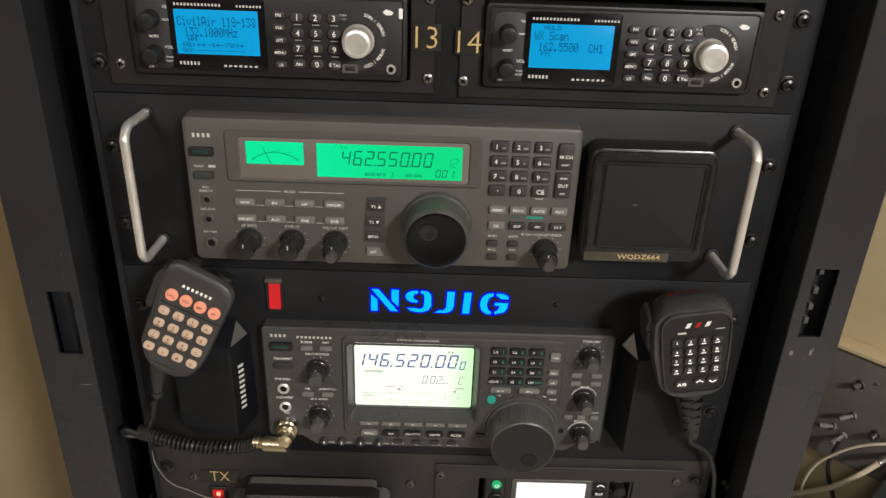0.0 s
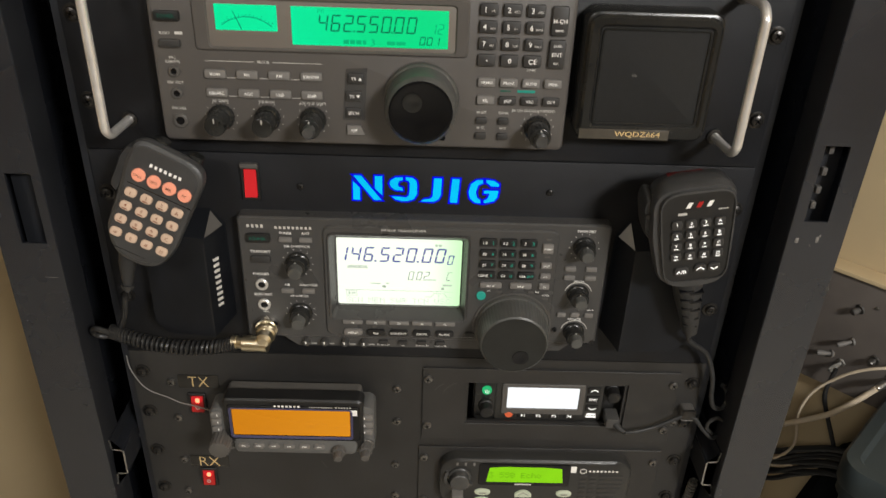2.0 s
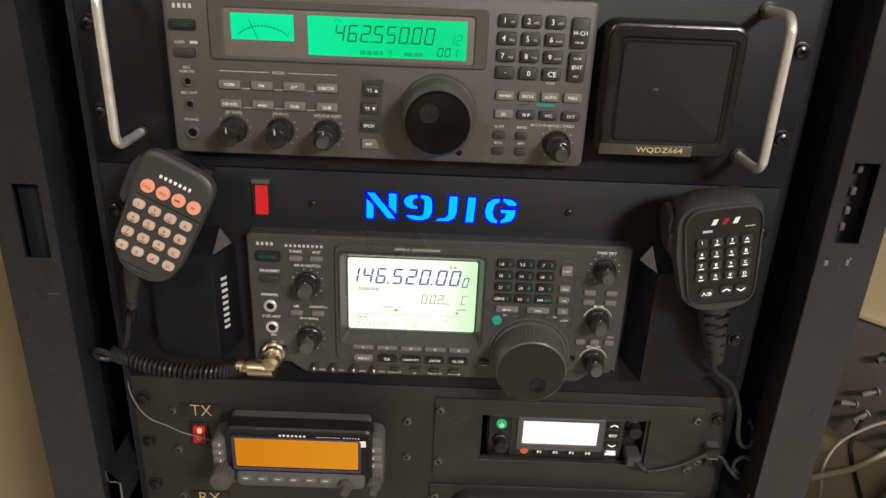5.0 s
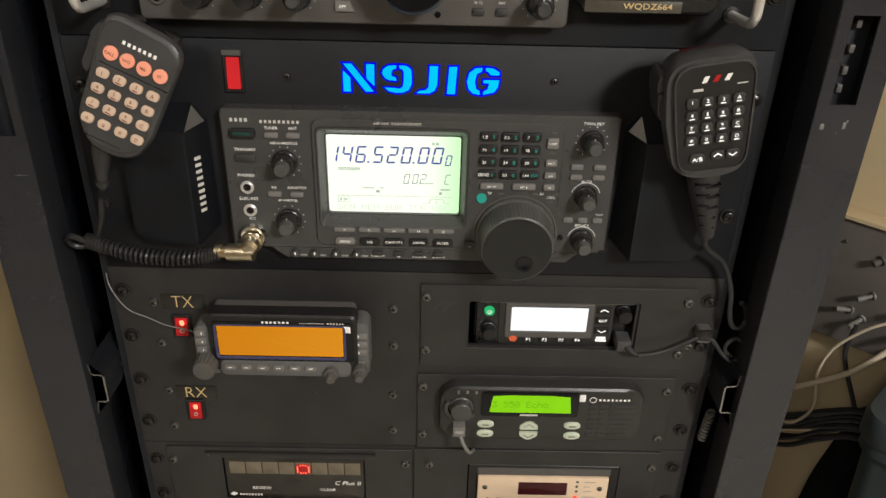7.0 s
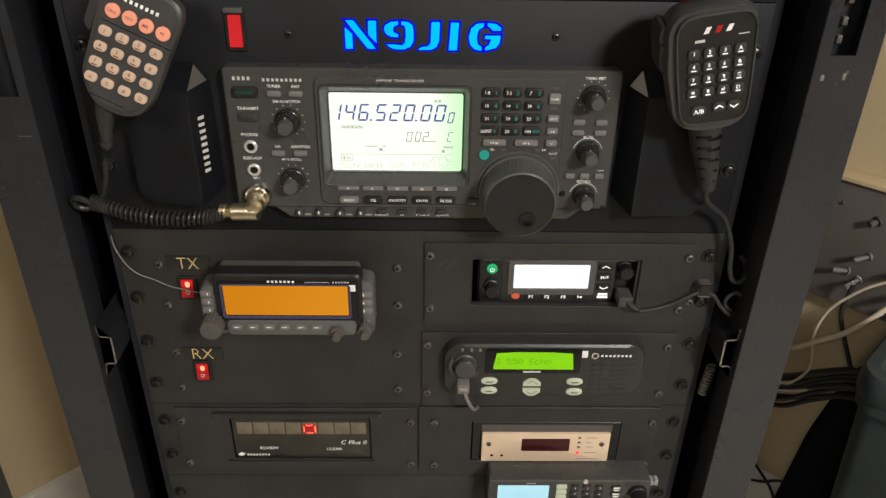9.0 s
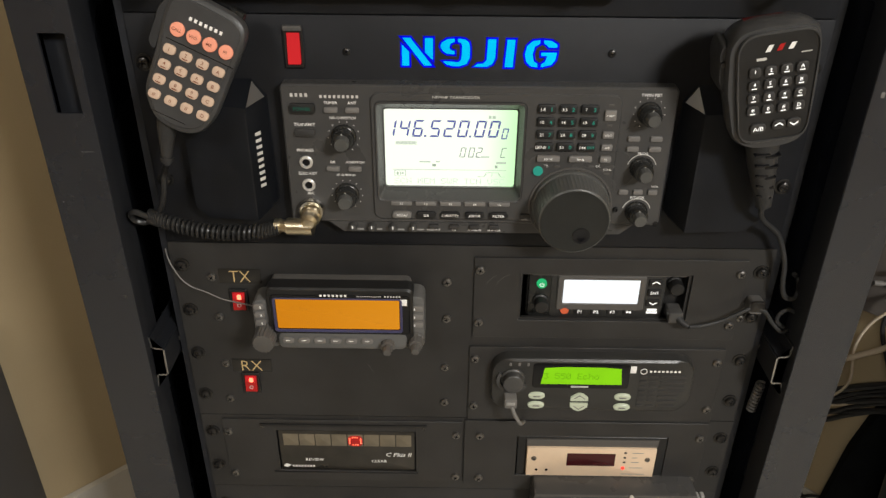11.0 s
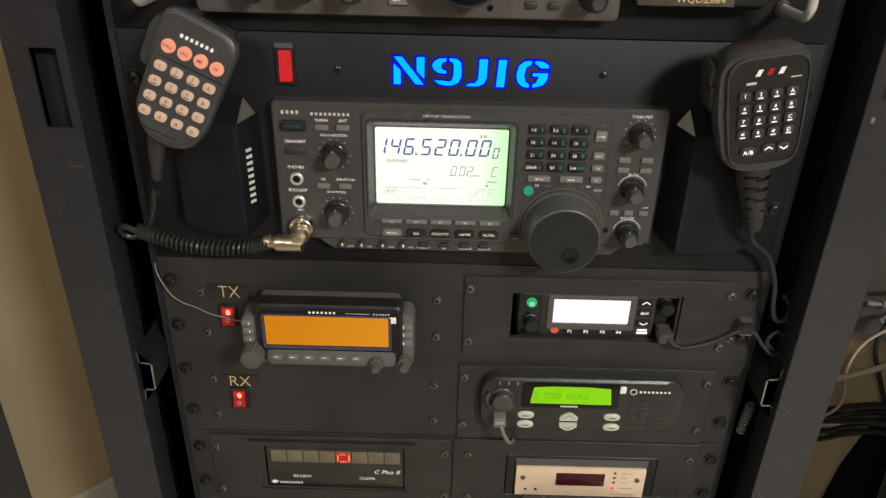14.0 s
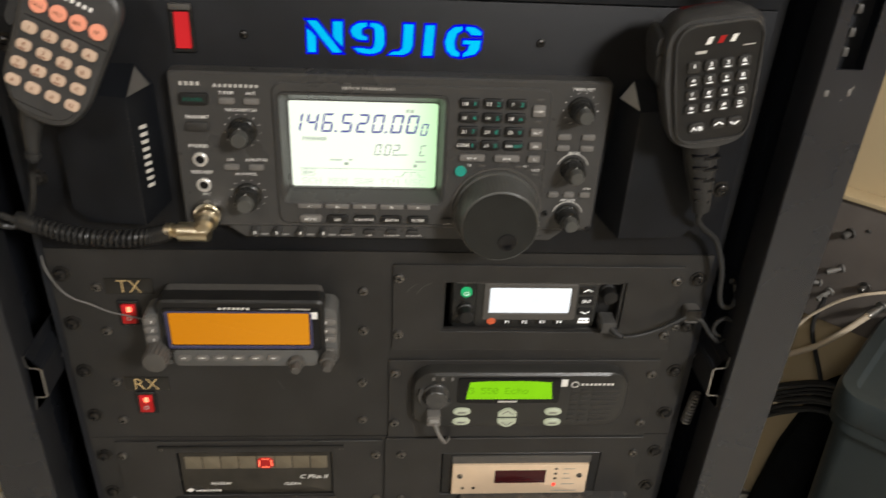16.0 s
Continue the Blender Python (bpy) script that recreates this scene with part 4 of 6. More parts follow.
strip = part("label_strip", plate(104, 165, 1252.6, 1259.6, -23.3, -24.1, 0.3, 0.1), M_TAPE_SHEEN, sp, "glossy label strip with its sheen in the colour")
part("lettering", glyphs("WQDZ664", 143.5, 1256.2, 4.4, 31, -24.25), M_GOLDPRINT, strip, "gold letters")


# ---- bent handles ----
def handle(x):
    pts = [(x, 0, 1345), (x, -14, 1345.4), (x, -28, 1346), (x, -36, 1345), (x, -41.5, 1340), (x, -42.5, 1333), (x, -42.5, 1298), (x, -42.5, 1262), (x, -41.5, 1255), (x, -36, 1250), (x, -28, 1249), (x, -14, 1248.4), (x, 0, 1248)]
    h = part("rack_handle", tube(smooth_path(pts, 4), 3.1, 18), M_ALU, rack, "bent satin aluminium rack handle")
    for z in (1345, 1248):
        part("washer", lathe(x, z, [(5.4, -0.1), (5.4, -1.4), (3.8, -1.7)], 20), M_SCREW, h)


handle(-207)
handle(205.5)


# ---- all-band transceiver ----
tr = thing("transceiver", 2, -12, 1066, "charcoal transceiver with white-green display reading 146.520.00", "radio")
Y = -12
part("body", plate(-134, 137, 1072, 1176, 150, 2, 2, 0.5), M_CHARCOAL, tr)
HOLE = (-70.8, 35, 1092.6, 1168.4)
part("front_panel", bezel((-137, 140.5, 1073, 1180), HOLE, 4, Y, 3, 4, 1.2), M_CHARCOAL, tr, "charcoal moulded front")
part("lower_ledge", poly([(-112, 1075), (-98, 1064.5), (112, 1064.5), (124, 1075)], 4, Y + 1.2), M_CHARCOAL, tr)
part("ledge_line", bars([(-112, 44, 1074.8, 1075.3)], Y - 0.2), M_CHARTRIM, tr)
part("centre_panel", bezel((-74.5, 102, 1076.5, 1175), HOLE, Y + 0.1, Y - 1.6, 7, 4, 1.0, None, 6), M_CHARCOAL, tr)
YC = Y - 1.6
bm = bmesh.new()
loft(bm, [at_y(outline(-71.4, 35.6, 1092.0, 1169.0, 4.6), YC - 0.2), at_y(outline(-71.0, 35.2, 1092.4, 1168.6, 4.4), YC - 0.9), at_y(outline(-70.0, 34.2, 1093.4, 1167.4, 3.6), YC - 0.5),
          at_y(outline(-66.4, 31.0, 1098.4, 1160.8, 2.0), -3.6), at_y(outline(-65.8, 30.4, 1099.0, 1160.2, 2.0), -3.6), at_y(outline(-65.8, 30.4, 1099.0, 1160.2, 2.0), -0.2)], False, False)
surround = part("display_surround", bm, M_CHARCOAL, tr, "sloped glossy display surround")
lcd = part("lcd", plate(-65.9, 30.5, 1098.8, 1160.3, -0.2, -0.9, 1.2, 0.1), M_LCDWHITE, surround, "bright white-green display")
YL, LX, LT = -1.05, -65.4, 1159.8
for chx, u in zip("14652000", (-0.8, 9.4, 19.4, 31.8, 42.0, 52.2, 64.5, 74.6)):
    part("digit", digits(chx, LX + u, LT - 21.64, 7.2, 12.9, 10, 1.35, YL, 0.2), M_INKVIOLET, lcd)
for u in (28.5, 61.2):
    part("point", bars([(LX + u, LX + u + 1.5, LT - 21.64, LT - 20.22)], YL), M_INKVIOLET, lcd)
part("digit", digits("0", LX + 84.43, LT - 22.87, 4.3, 8.4, 5, 0.9, YL, 0.2), M_INKVIOLET, lcd)
for chx, u in zip("002C", (54.4, 60.8, 66.4, 84.4)):
    part("digit", digits(chx, LX + u, LT - 37.42, 3.9, 7.8, 5, 0.6, YL, 0.18), M_INKGREYD, lcd)
part("point", bars([(LX + 57.72, LX + 58.4, LT - 37.42, LT - 36.76)], YL), M_INKGREYD, lcd)
bar_parts("level_bar", [(LX + 7.6 + i * 0.98, LX + 8.19 + i * 0.98, LT - 27.69, LT - 25.14) for i in range(16)], YL, M_INKGREYD2, lcd)
bar_parts("marker", [(LX + 34.52, LX + 37.25, LT - 44.98, LT - 42.9), (LX + 80.92, LX + 83.07, LT - 45.93, LT - 43.66)], YL, M_INKGREYD2, lcd)
bar_parts("faint_segment", [(LX + 4.88, LX + 89.7, LT - 47.82, LT - 47.39), (LX + 6.14, LX + 14.62, LT - 48.57, LT - 48.2), (LX + 6.14, LX + 14.62, LT - 53.11, LT - 52.73), (LX + 6.14, LX + 6.63, LT - 52.73, LT - 48.57), (LX + 14.14, LX + 14.62, LT - 52.73, LT - 48.57),
                            (LX + 7.8, LX + 9.17, LT - 51.97, LT - 49.52), (LX + 10.33, LX + 11.12, LT - 51.97, LT - 49.52), (LX + 11.7, LX + 13.06, LT - 51.41, LT - 49.9), (LX + 24.96, LX + 33.15, LT - 41.77, LT - 40.82), (LX + 37.05, LX + 39.98, LT - 41.58, LT - 40.63),
                            (LX + 70.2, LX + 76.54, LT - 37.42, LT - 36.48), (LX + 81.9, LX + 89.21, LT - 42.52, LT - 40.82), (LX + 75.08, LX + 77.02, LT - 7.18, LT - 5.1), (LX + 77.8, LX + 80.14, LT - 7.18, LT - 5.1), (LX + 68.25, LX + 73.12, LT - 53.11, LT - 52.73), (LX + 74.59, LX + 83.85, LT - 49.71, LT - 49.33), (LX + 85.31, LX + 89.21, LT - 53.11, LT - 52.73), (LX + 78.97, LX + 79.37, LT - 52.92, LT - 49.71)], YL, M_INKGREYM, lcd)
for (ua, va), (ub, vb) in (((73.1, 52.9), (74.8, 49.6)), ((85.3, 52.9), (83.6, 49.6))):
    part("faint_segment", poly([(LX + ua, LT - va), (LX + ua + 0.5, LT - va), (LX + ub + 0.5, LT - vb), (LX + ub, LT - vb)], YL + 0.05, YL), M_INKGREYD2, lcd)
for i, t in enumerate(("SCN", "MEM", "SWR", "TCN", "VSC")):
    part("menu_word", dot_text(t, LX + 6.04 + 17.45 * i, LT - 56.89, 4.6, 12.8, YL, 0.8), M_INKGREY, lcd)
brand_row(tr, 4, -130, -116.5, 1170.8, 1174, Y - 0.15, M_GREYPRINT)
brand_row(tr, 9, -109.5, -81, 1170.2, 1172.8, Y - 0.15, M_GREYPRINT)
prints(tr, [("HF/VHF TRANSCEIVER", -14, 1172.4, 1.9, 33)], YC - 0.1, M_GREYPRINT)
prints(tr, [("TUNER", -102, 1167, 2.1), ("ANT", -87, 1167, 2.1), ("TRANSMIT", -121.5, 1150.8, 2.3), ("NR-O-NOTCH", -94, 1156, 2.1), ("PHONES", -122.5, 1131.2, 2.3), ("ELEC-KEY", -122, 1113, 2.3), ("MIC", -121, 1097, 2.0),
            ("NR", -103, 1122.2, 2.0), ("A/NOTCH", -87, 1122.2, 2.0, 13.5), ("AF-O-RF/SQL", -94, 1112, 2.1), ("TWIN PBT", 121.5, 1175, 2.2), ("M-CH", 121, 1131.6, 2.1), ("RIT/dTX", 121.5, 1096.6, 2.1), ("CLEAR", 133, 1105.6, 1.3)], Y - 0.15, M_WHITE)
prints(tr, [("TX", 52, 1122, 1.6), ("RX", 89.5, 1122, 1.6), ("LOCK", 96.5, 1119.4, 1.6), ("CALL", 39, 1078.2, 1.5)], YC - 0.15, M_WHITE)
prints(tr, [("P.AMP/ATT", -29.5, 1066.7, 1.5), ("NB", -14, 1066.7, 1.5), ("VOX/BK-IN", 1.5, 1066.7, 1.5), ("MONITOR", 16.5, 1066.7, 1.5)], Y + 1.0, M_WHITE)
part("knob_captions", bars([(-88, -83, 1066, 1067.3), (-73, -69, 1066, 1067.3), (-57, -52, 1066, 1067.3), (-42, -37, 1066, 1067.3)], Y + 1.0), M_KEYLIGHT, tr)
keycap(tr, -122, 1163, 18, 7.4, Y, Y - 2.6, M_BLACK, "POWER", 2.5, ink=M_TEALDIM, r=2, label="black power button with green legend")
keycap(tr, -121.5, 1145, 14.5, 5.6, Y, Y - 2.6, M_KEYDARK, r=1.6)
for u, v in ((-102, 1162), (-87, 1162), (-103, 1117.3), (-87, 1117.3)):
    keycap(tr, u, v, 9.6, 3.9, Y, Y - 2.2, M_KEYGREY)
for v in (1142, 1096.5):
    knob(tr, -94, v, 9.3, 7.8, Y, -23, M_GLOSSBLK)
    part("inner_knob", lathe(-94, v, [(5.4, -22.6), (5.2, -28.5), (4.6, -29.5), (0.3, -29.5)], 28, 0.06), M_DIAL_LIT, tr)
    part("scale_dots", dots_round(-94, v, 11.3, Y - 0.15, -60, 240, 12), M_WHITE, tr)
jack(tr, -122.5, 1122, 4.9, Y, M_ALU)
jack(tr, -122, 1103.8, 4.9, Y, M_ALU)
part("mic_socket", lathe(-121, 1084, [(10, Y), (10, -16), (8.8, -18), (7, -18), (6.6, -16)], 32, 0.02), M_CHROME, tr, "chrome microphone socket")
for i, t in enumerate(("F1", "F2", "F3", "F4", "F5")):
    keycap(tr, -53.5 + 18.2 * i, 1090.6, 15.6, 3.3, YC, YC - 1.8, M_KEYGREY, t, 1.7, ink=M_WHITE, r=0.8)
for i, t in enumerate(("MENU", "SSB", "CW/RTTY", "AM/FM", "FILTER")):
    keycap(tr, -53.3 + 18.1 * i, 1081.2, 14.6, 5.6, YC, YC - 2.2, M_KEYGREY if i == 0 else M_BLACK, t, 2.1, r=2.4)
for u in (-91, -76.5, -60.5, -45):
    k = part("trim_knob", lathe(u, 1069.6, [(3.4, Y + 1.2), (3.2, Y - 1.6), (2.6, Y - 4), (1.8, Y - 4.4), (0.2, Y - 4.4)], 20, 0.05), M_KNOB, tr)
    part("pointer", bars([(u - 0.5, u + 0.5, 1069.4, 1071.8)], Y - 4.5), M_WHITE, k)
for u in (-29.5, -14, 1.2, 16):
    keycap(tr, u, 1070, 7.4, 3.6, Y + 1.2, Y - 1.4, M_KEYDARK)
keycap(tr, 39, 1081, 7.4, 4, YC, YC - 2, M_KEYDARK)
keycap(tr, 99, 1072.8, 6.4, 3.6, Y + 0.4, Y - 1.8, M_KEYDARK)
for i, (a, b) in enumerate((("1.8", "1"), ("3.5", "2"), ("7", "3"), ("10", "4"), ("14", "5"), ("18", "6"), ("21", "7"), ("24", "8"), ("28", "9"), ("GENE", "."), ("50", "0"), ("144", "ENT"))):
    u, v = 49.4 + 15 * (i % 3), 1165.2 - 9.4 * (i // 3)
    k = part("button", cplate(u, v, 12.6, 6.4, YC, YC - 2.2, 1.6, 0.5), M_BLACK, tr)
    part("legend", glyphs(a, u - 2.8, v, 2.3, None, YC - 2.3), M_WHITE, k)
    part("green_legend", glyphs(b, u + 3.2, v, 2.9 if len(b) < 3 else 2.0, None if b != "." else 0.8, YC - 2.3), M_TEALLED, k)
for v, t, h in ((1161, "P.AMP", 7.6), (1146.4, "SPLIT", 5), (1137, "A/B", 4.6), (1127.8, "TS", 4.6)):
    keycap(tr, 94, v, 8, h, YC, YC - 2.2, M_KEYGREY, t, 1.5, ink=M_WHITE, r=1)
for v in (1168.2, 1153.4):
    part("indicator", cplate(94.3, v, 4, 1.4, YC, YC - 0.5, 0.3, 0.1), M_CHARTRIM, tr)
for u in (53, 76):
    keycap(tr, u, 1127.8, 16.6, 4.6, YC, YC - 2.2, M_KEYGREY, "MP-W" if u < 60 else "MP-R", 1.7, ink=M_WHITE)
part("round_button", lathe(46.2, 1118, [(3.6, YC), (3.6, YC - 1.6), (3.0, YC - 2.1), (0.3, YC - 2.2)], 28), M_TEALLED, tr, "round glowing teal button")
for u, v in ((60, 1121.7), (84.6, 1121.7), (96.3, 1116)):
    part("indicator", cplate(u, v, 4.2, 1.5, YC, YC - 0.5, 0.3, 0.1), M_CHARTRIM, tr)
DZ = 1089.6
d = part("tuning_dial", lathe(72, DZ, [(29.6, YC + 1), (29.6, -15.5), (28.8, -17), (27.6, -17.2), (26.4, -36), (25.8, -38.6), (24.4, -39.6), (0.5, -39.6)], 120, 0.016), M_DIAL_LIT, tr, "large black ribbed tuning dial")
part("dial_face", lathe(72, DZ, [(24.6, -39.5), (24.2, -39.9), (0.5, -39.95)], 72), M_DIALFACE, d, "smooth dark dial face")
part("dial_ring", bezel((40.8, 103.2, DZ - 31.2, DZ + 31.2), (42.2, 101.8, DZ - 29.8, DZ + 29.8), YC + 0.1, YC - 1.0, 31.1, 29.7, 0.1, None, 12), M_CHARTRIM, tr)
part("finger_dimple", lathe(77.6, DZ - 11, [(6.4, -39.8), (6.3, -40.6), (5.2, -40.7), (3.4, -40.2), (0.3, -40.0)], 28), M_GLOSS, d)
for (u, v) in ((121.3, 1162), (121.3, 1120.4), (122, 1085)):
    knob(tr, u, v, 8.6, 7.2, Y, -23, M_GLOSSBLK)
    part("inner_knob", lathe(u, v, [(5, -22.6), (4.8, -28.5), (4.2, -29.5), (0.3, -29.5)], 28, 0.06), M_DIAL_LIT, tr)
part("scale_dots", dots_round(121.3, 1162, 11, Y - 0.15, -60, 240, 12), M_WHITE, tr)
for (u, v) in ((121.3, 1120.4), (122, 1085)):
    part("scale_arc", arc_strip(u, v, 10.2, 10.8, 15, 165, Y, Y - 0.3), M_GREYPRINT, tr)
for u, v in ((113, 1143), (129, 1143), (113, 1135.2), (129, 1135.2), (110.5, 1101.2), (121.2, 1101.2), (132, 1101.2)):
    keycap(tr, u, v, 8.6 if v > 1110 else 7, 4, Y, Y - 1.8, M_KEYGREY)
jack(tr, 106.5, 1086.5, 2.0, Y, M_BLACK)
part("screw", lathe(138, 1074.6, [(2, Y + 1), (2, Y - 0.6), (0.3, Y - 0.4)], 16), M_GLOSS, tr)

# ---- dual-band control head on the panel ----
kh = thing("control_head", -102, -8, 966, "grey radio control head with blank amber display", "radio")
Y = -35
part("mount", plate(-150, -54, 978, 1016, 0, -9, 2, 0.5), M_BLACK, kh)
part("back_shell", plate(-159, -47.5, 970, 1023.5, -8, -28, 4, 1), M_CHARTRIM, kh)
part("side_wing", plate(-171.5, -150, 968, 1013.5, -12, Y + 4, 7, 2, 6), M_HEAD, kh, "grey side wing with buttons")
part("side_wing", plate(-56, -36, 968, 1018.5, -12, Y + 4, 7, 2, 6), M_HEAD, kh, "grey side wing with buttons")
part("front_panel", loft(bmesh.new(), [at_y(outline(-159, -44.5, 974, 1027.5, 5, 5), -22), at_y(outline(-158.5, -45, 974.5, 1027, 5, 5), Y + 1.5), at_y(outline(-157, -46.5, 976, 1025.5, 4, 5), Y)]), M_BLACK, kh)
part("lower_bar", plate(-152, -50, 971, 986, -18, Y - 1.2, 5, 1.5, 5), M_HEAD, kh)
part("display_surround", bezel((-155.5, -47.5, 985.5, 1021.5), (-151.2, -55.6, 990.4, 1018), Y + 0.2, Y - 1.4, 3, 1.2, 0.8), M_GLOSS, kh, "dark bluish display surround")
part("lcd", plate(-151.6, -55.2, 990.2, 1018.2, Y + 0.2, Y - 0.5, 1, 0.1), M_LCDORANGE, kh, "blank glowing amber display")
M_RIM = mat("blue_violet_rim", (0.05, 0.048, 0.11), 0.3, 0, 0.1, 60, 0)
part("display_rim", bezel((-153.6, -53.2, 987.6, 1019.4), (-151.6, -55.2, 990.0, 1018.0), Y - 1.2, Y - 1.9, 2.4, 1.2, 0.4), M_RIM, kh, "blue-violet display rim")
brand_row(kh, 7, -116.5, -94.5, 1020.6, 1023, Y - 1.5, M_WHITE)
brand_row(kh, 14, -88, -69, 1020.9, 1022, Y - 1.5, M_GREYPRINT)
brand_row(kh, 6, -67, -53.5, 1020.6, 1022.4, Y - 1.5, M_GREYPRINT)
part("sticker", cplate(-52, 1016.3, 5, 5.6, Y - 1.3, Y - 1.7, 0.2, 0.05), M_WHITE, kh, "tiny white numbered sticker")
for i in range(6):
    k = keycap(kh, -144 + 12.5 * i, 979.6, 9, 4.6, Y - 1.1, Y - 3.0, M_KEYGREY, r=2)
    part("legend", bars([(-145.8 + 12.5 * i, -142.2 + 12.5 * i, 979.8, 980.5)], Y - 3.1), M_WHITE, k)
for x0 in (-165.6, -41.4):
    for i in range(3):
        k = keycap(kh, x0, 1008 - 7.6 * i, 8.4, 5.4, Y + 4, Y + 1.8, M_KEYGREY, r=2)
        part("legend", bars([(x0 + (1 if x0 < -100 else -3), x0 + (1.8 if x0 < -100 else -2.2), 1006.9 - 7.6 * i, 1009.1 - 7.6 * i)], Y + 1.7), M_WHITE, k)
knob(kh, -162, 982.5, 9.6, 8.8, -28, -47, M_CHARTRIM, False, n=36, knurl=0.09)
for u, v in ((-65.2, 976.5), (-43, 978)):
    knob(kh, u, v, 6.8, 5.6, -30, -41, M_CHARTRIM, False, n=28, knurl=0.09)
    part("inner_knob", lathe(u, v, [(3.6, -40.5), (3.5, -47), (2.9, -48), (0.3, -48)], 24, 0.1), M_CHARTRIM, kh)

# ---- recessed mobile radio ----
ty = thing("mobile_radio", 112, 10, 976, "black recessed mobile radio with blank white display", "radio", "mobile radios")
Y = 4
part("body", plate(47, 178, 976, 1021, 130, Y + 5, 2, 0.5), M_BLACK, ty)
part("left_block", plate(48, 68, 976.5, 1020.5, 20, Y + 1, 4, 1.5), M_GLOSSBLK, ty)
part("front_panel", plate(66, 160, 977.5, 1020, 20, Y, 3, 1.2), M_MOTO, ty)
part("top_edge", plate(50, 176, 1018.8, 1021.6, 10, Y - 1.6, 0.8, 0.4), M_KEYGREY, ty, "grey metal top edge")
part("display_surround", bezel((71.5, 143.5, 985.5, 1018.2), (76.4, 138.6, 991.6, 1014.6), Y + 0.1, Y - 1.6, 2, 1, 0.6), M_CHARTRIM, ty)
part("lcd", plate(76.2, 138.8, 991.4, 1014.8, Y + 0.1, Y - 0.5, 0.8, 0.1), M_LCDPURE, ty, "blank bright white display")
k = part("power_button", lathe(58.5, 1010, [(4.2, Y + 1), (4.2, Y - 1), (3.6, Y - 1.6), (0.3, Y - 1.7)], 28), M_GREENLED, ty, "round green-lit power button")
bm = arc_strip(58.5, 1009.8, 1.4, 1.9, -230, 50, Y - 1.7, Y - 1.8)
part("power_mark", bars([(58.25, 58.75, 1009.8, 1012)], Y - 1.85, bm), M_LEGEND, k)
knob(ty, 58.5, 993, 7.0, 5.6, Y + 1, Y - 10, M_BLACK, False)
knob(ty, 168, 1009, 7, 5.8, Y + 5, Y - 6, M_BLACK, False)
part("emergency_button", lathe(79, 984.5, [(3.4, Y), (3.4, Y - 1.2), (2.8, Y - 1.7), (0.3, Y - 1.8)], 24), M_ORANGELED, ty, "orange lit round button")
for i in range(4):
    keycap(ty, 91.5 + 13.6 * i, 983.7, 9, 4.4, Y + 0.1, Y - 1.4, M_BLACK, "P%d" % (i + 1), 3.0, ink=M_LEGEND)
keycap(ty, 151.3, 1003, 11.5, 7, Y + 0.1, Y - 1.4, M_BLACK, "ENT", 2.6, ink=M_LEGEND)
for v, sgn in ((1012.4, 1), (993.2, -1)):
    k = keycap(ty, 151.3, v, 11.5, 6.6, Y + 0.1, Y - 1.4, M_BLACK)
    pts = [(148, v - sgn), (151.3, v + sgn), (154.6, v - sgn), (154.6, v - sgn * 0.1), (151.3, v + sgn * 1.9), (148, v - sgn * 0.1)]
    part("arrow", poly(pts, Y - 1.4, Y - 1.55), M_LEGEND, k)
part("band_legend", bars([(147.5, 155.5, 984.8, 986.8), (147, 156, 982, 984.2)], Y - 0.2), M_LEGEND, ty)
pl = part("mic_plug", plate(162.5, 174, 981, 991, Y + 2, -9, 1.5, 1), M_CHARCOAL, ty, "grey modular plug")
part("plug_boot", tube([(171, -7, 985), (174, -11, 983), (178, -14, 981.5)], [3.2, 2.8, 2.0], 12), M_RUBBER, pl)

# ---- rounded mobile radio ----
mo = thing("mobile_radio", 106, -15, 889, "black rounded mobile radio with lime green display reading 550 Echo", "radio", "mobile radios")
Y = -13
part("body", plate(34, 182, 897, 942, 130, 0, 2, 0.5), M_BLACK, mo)
part("front_panel", loft(bmesh.new(), [at_y(outline(19.5, 193, 888, 946, 17, 8), 0), at_y(outline(19.5, 193, 888, 946, 17, 8), Y + 5), at_y(outline(21, 191.5, 889.5, 945, 16, 8), Y + 1.5), at_y(outline(24.5, 188, 892.5, 943, 14, 8), Y)]), M_MOTO, mo, "rounded charcoal front moulding")
win = part("display_window", plate(55, 137, 915.5, 941.5, Y + 0.1, Y - 0.9, 3, 0.4), M_GLOSS, mo)
lcd = part("lcd", poly([(62, 920.4), (131, 920.4), (129, 937.2), (112, 938.4), (80, 938.4), (64.5, 937.2)], Y - 0.8, Y - 1.3), M_LCDLIME, win, "glowing lime green display")
part("display_text", dot_text("3 550 Echo", 64, 929, 6.2, 47, Y - 1.45), M_INKLIME, lcd)
part("model_bar", bars([(88, 103, 916.6, 918.4)], Y - 1.0), M_GREYPRINT, mo)
for u in (35.5, 43, 50.5):
    part("indicator", cplate(u, 940, 2, 3.2, Y + 0.2, Y - 0.6, 0.4, 0.1), M_KEYGREY, mo)
knob(mo, 38, 925, 10.5, 8.8, Y, Y - 9, M_KNOB, False, "volume_knob", 0.03)
part("knob_guard", arc_strip(38, 925, 11, 14, 150, 330, Y + 1, Y - 3), M_CHARCOAL, mo)
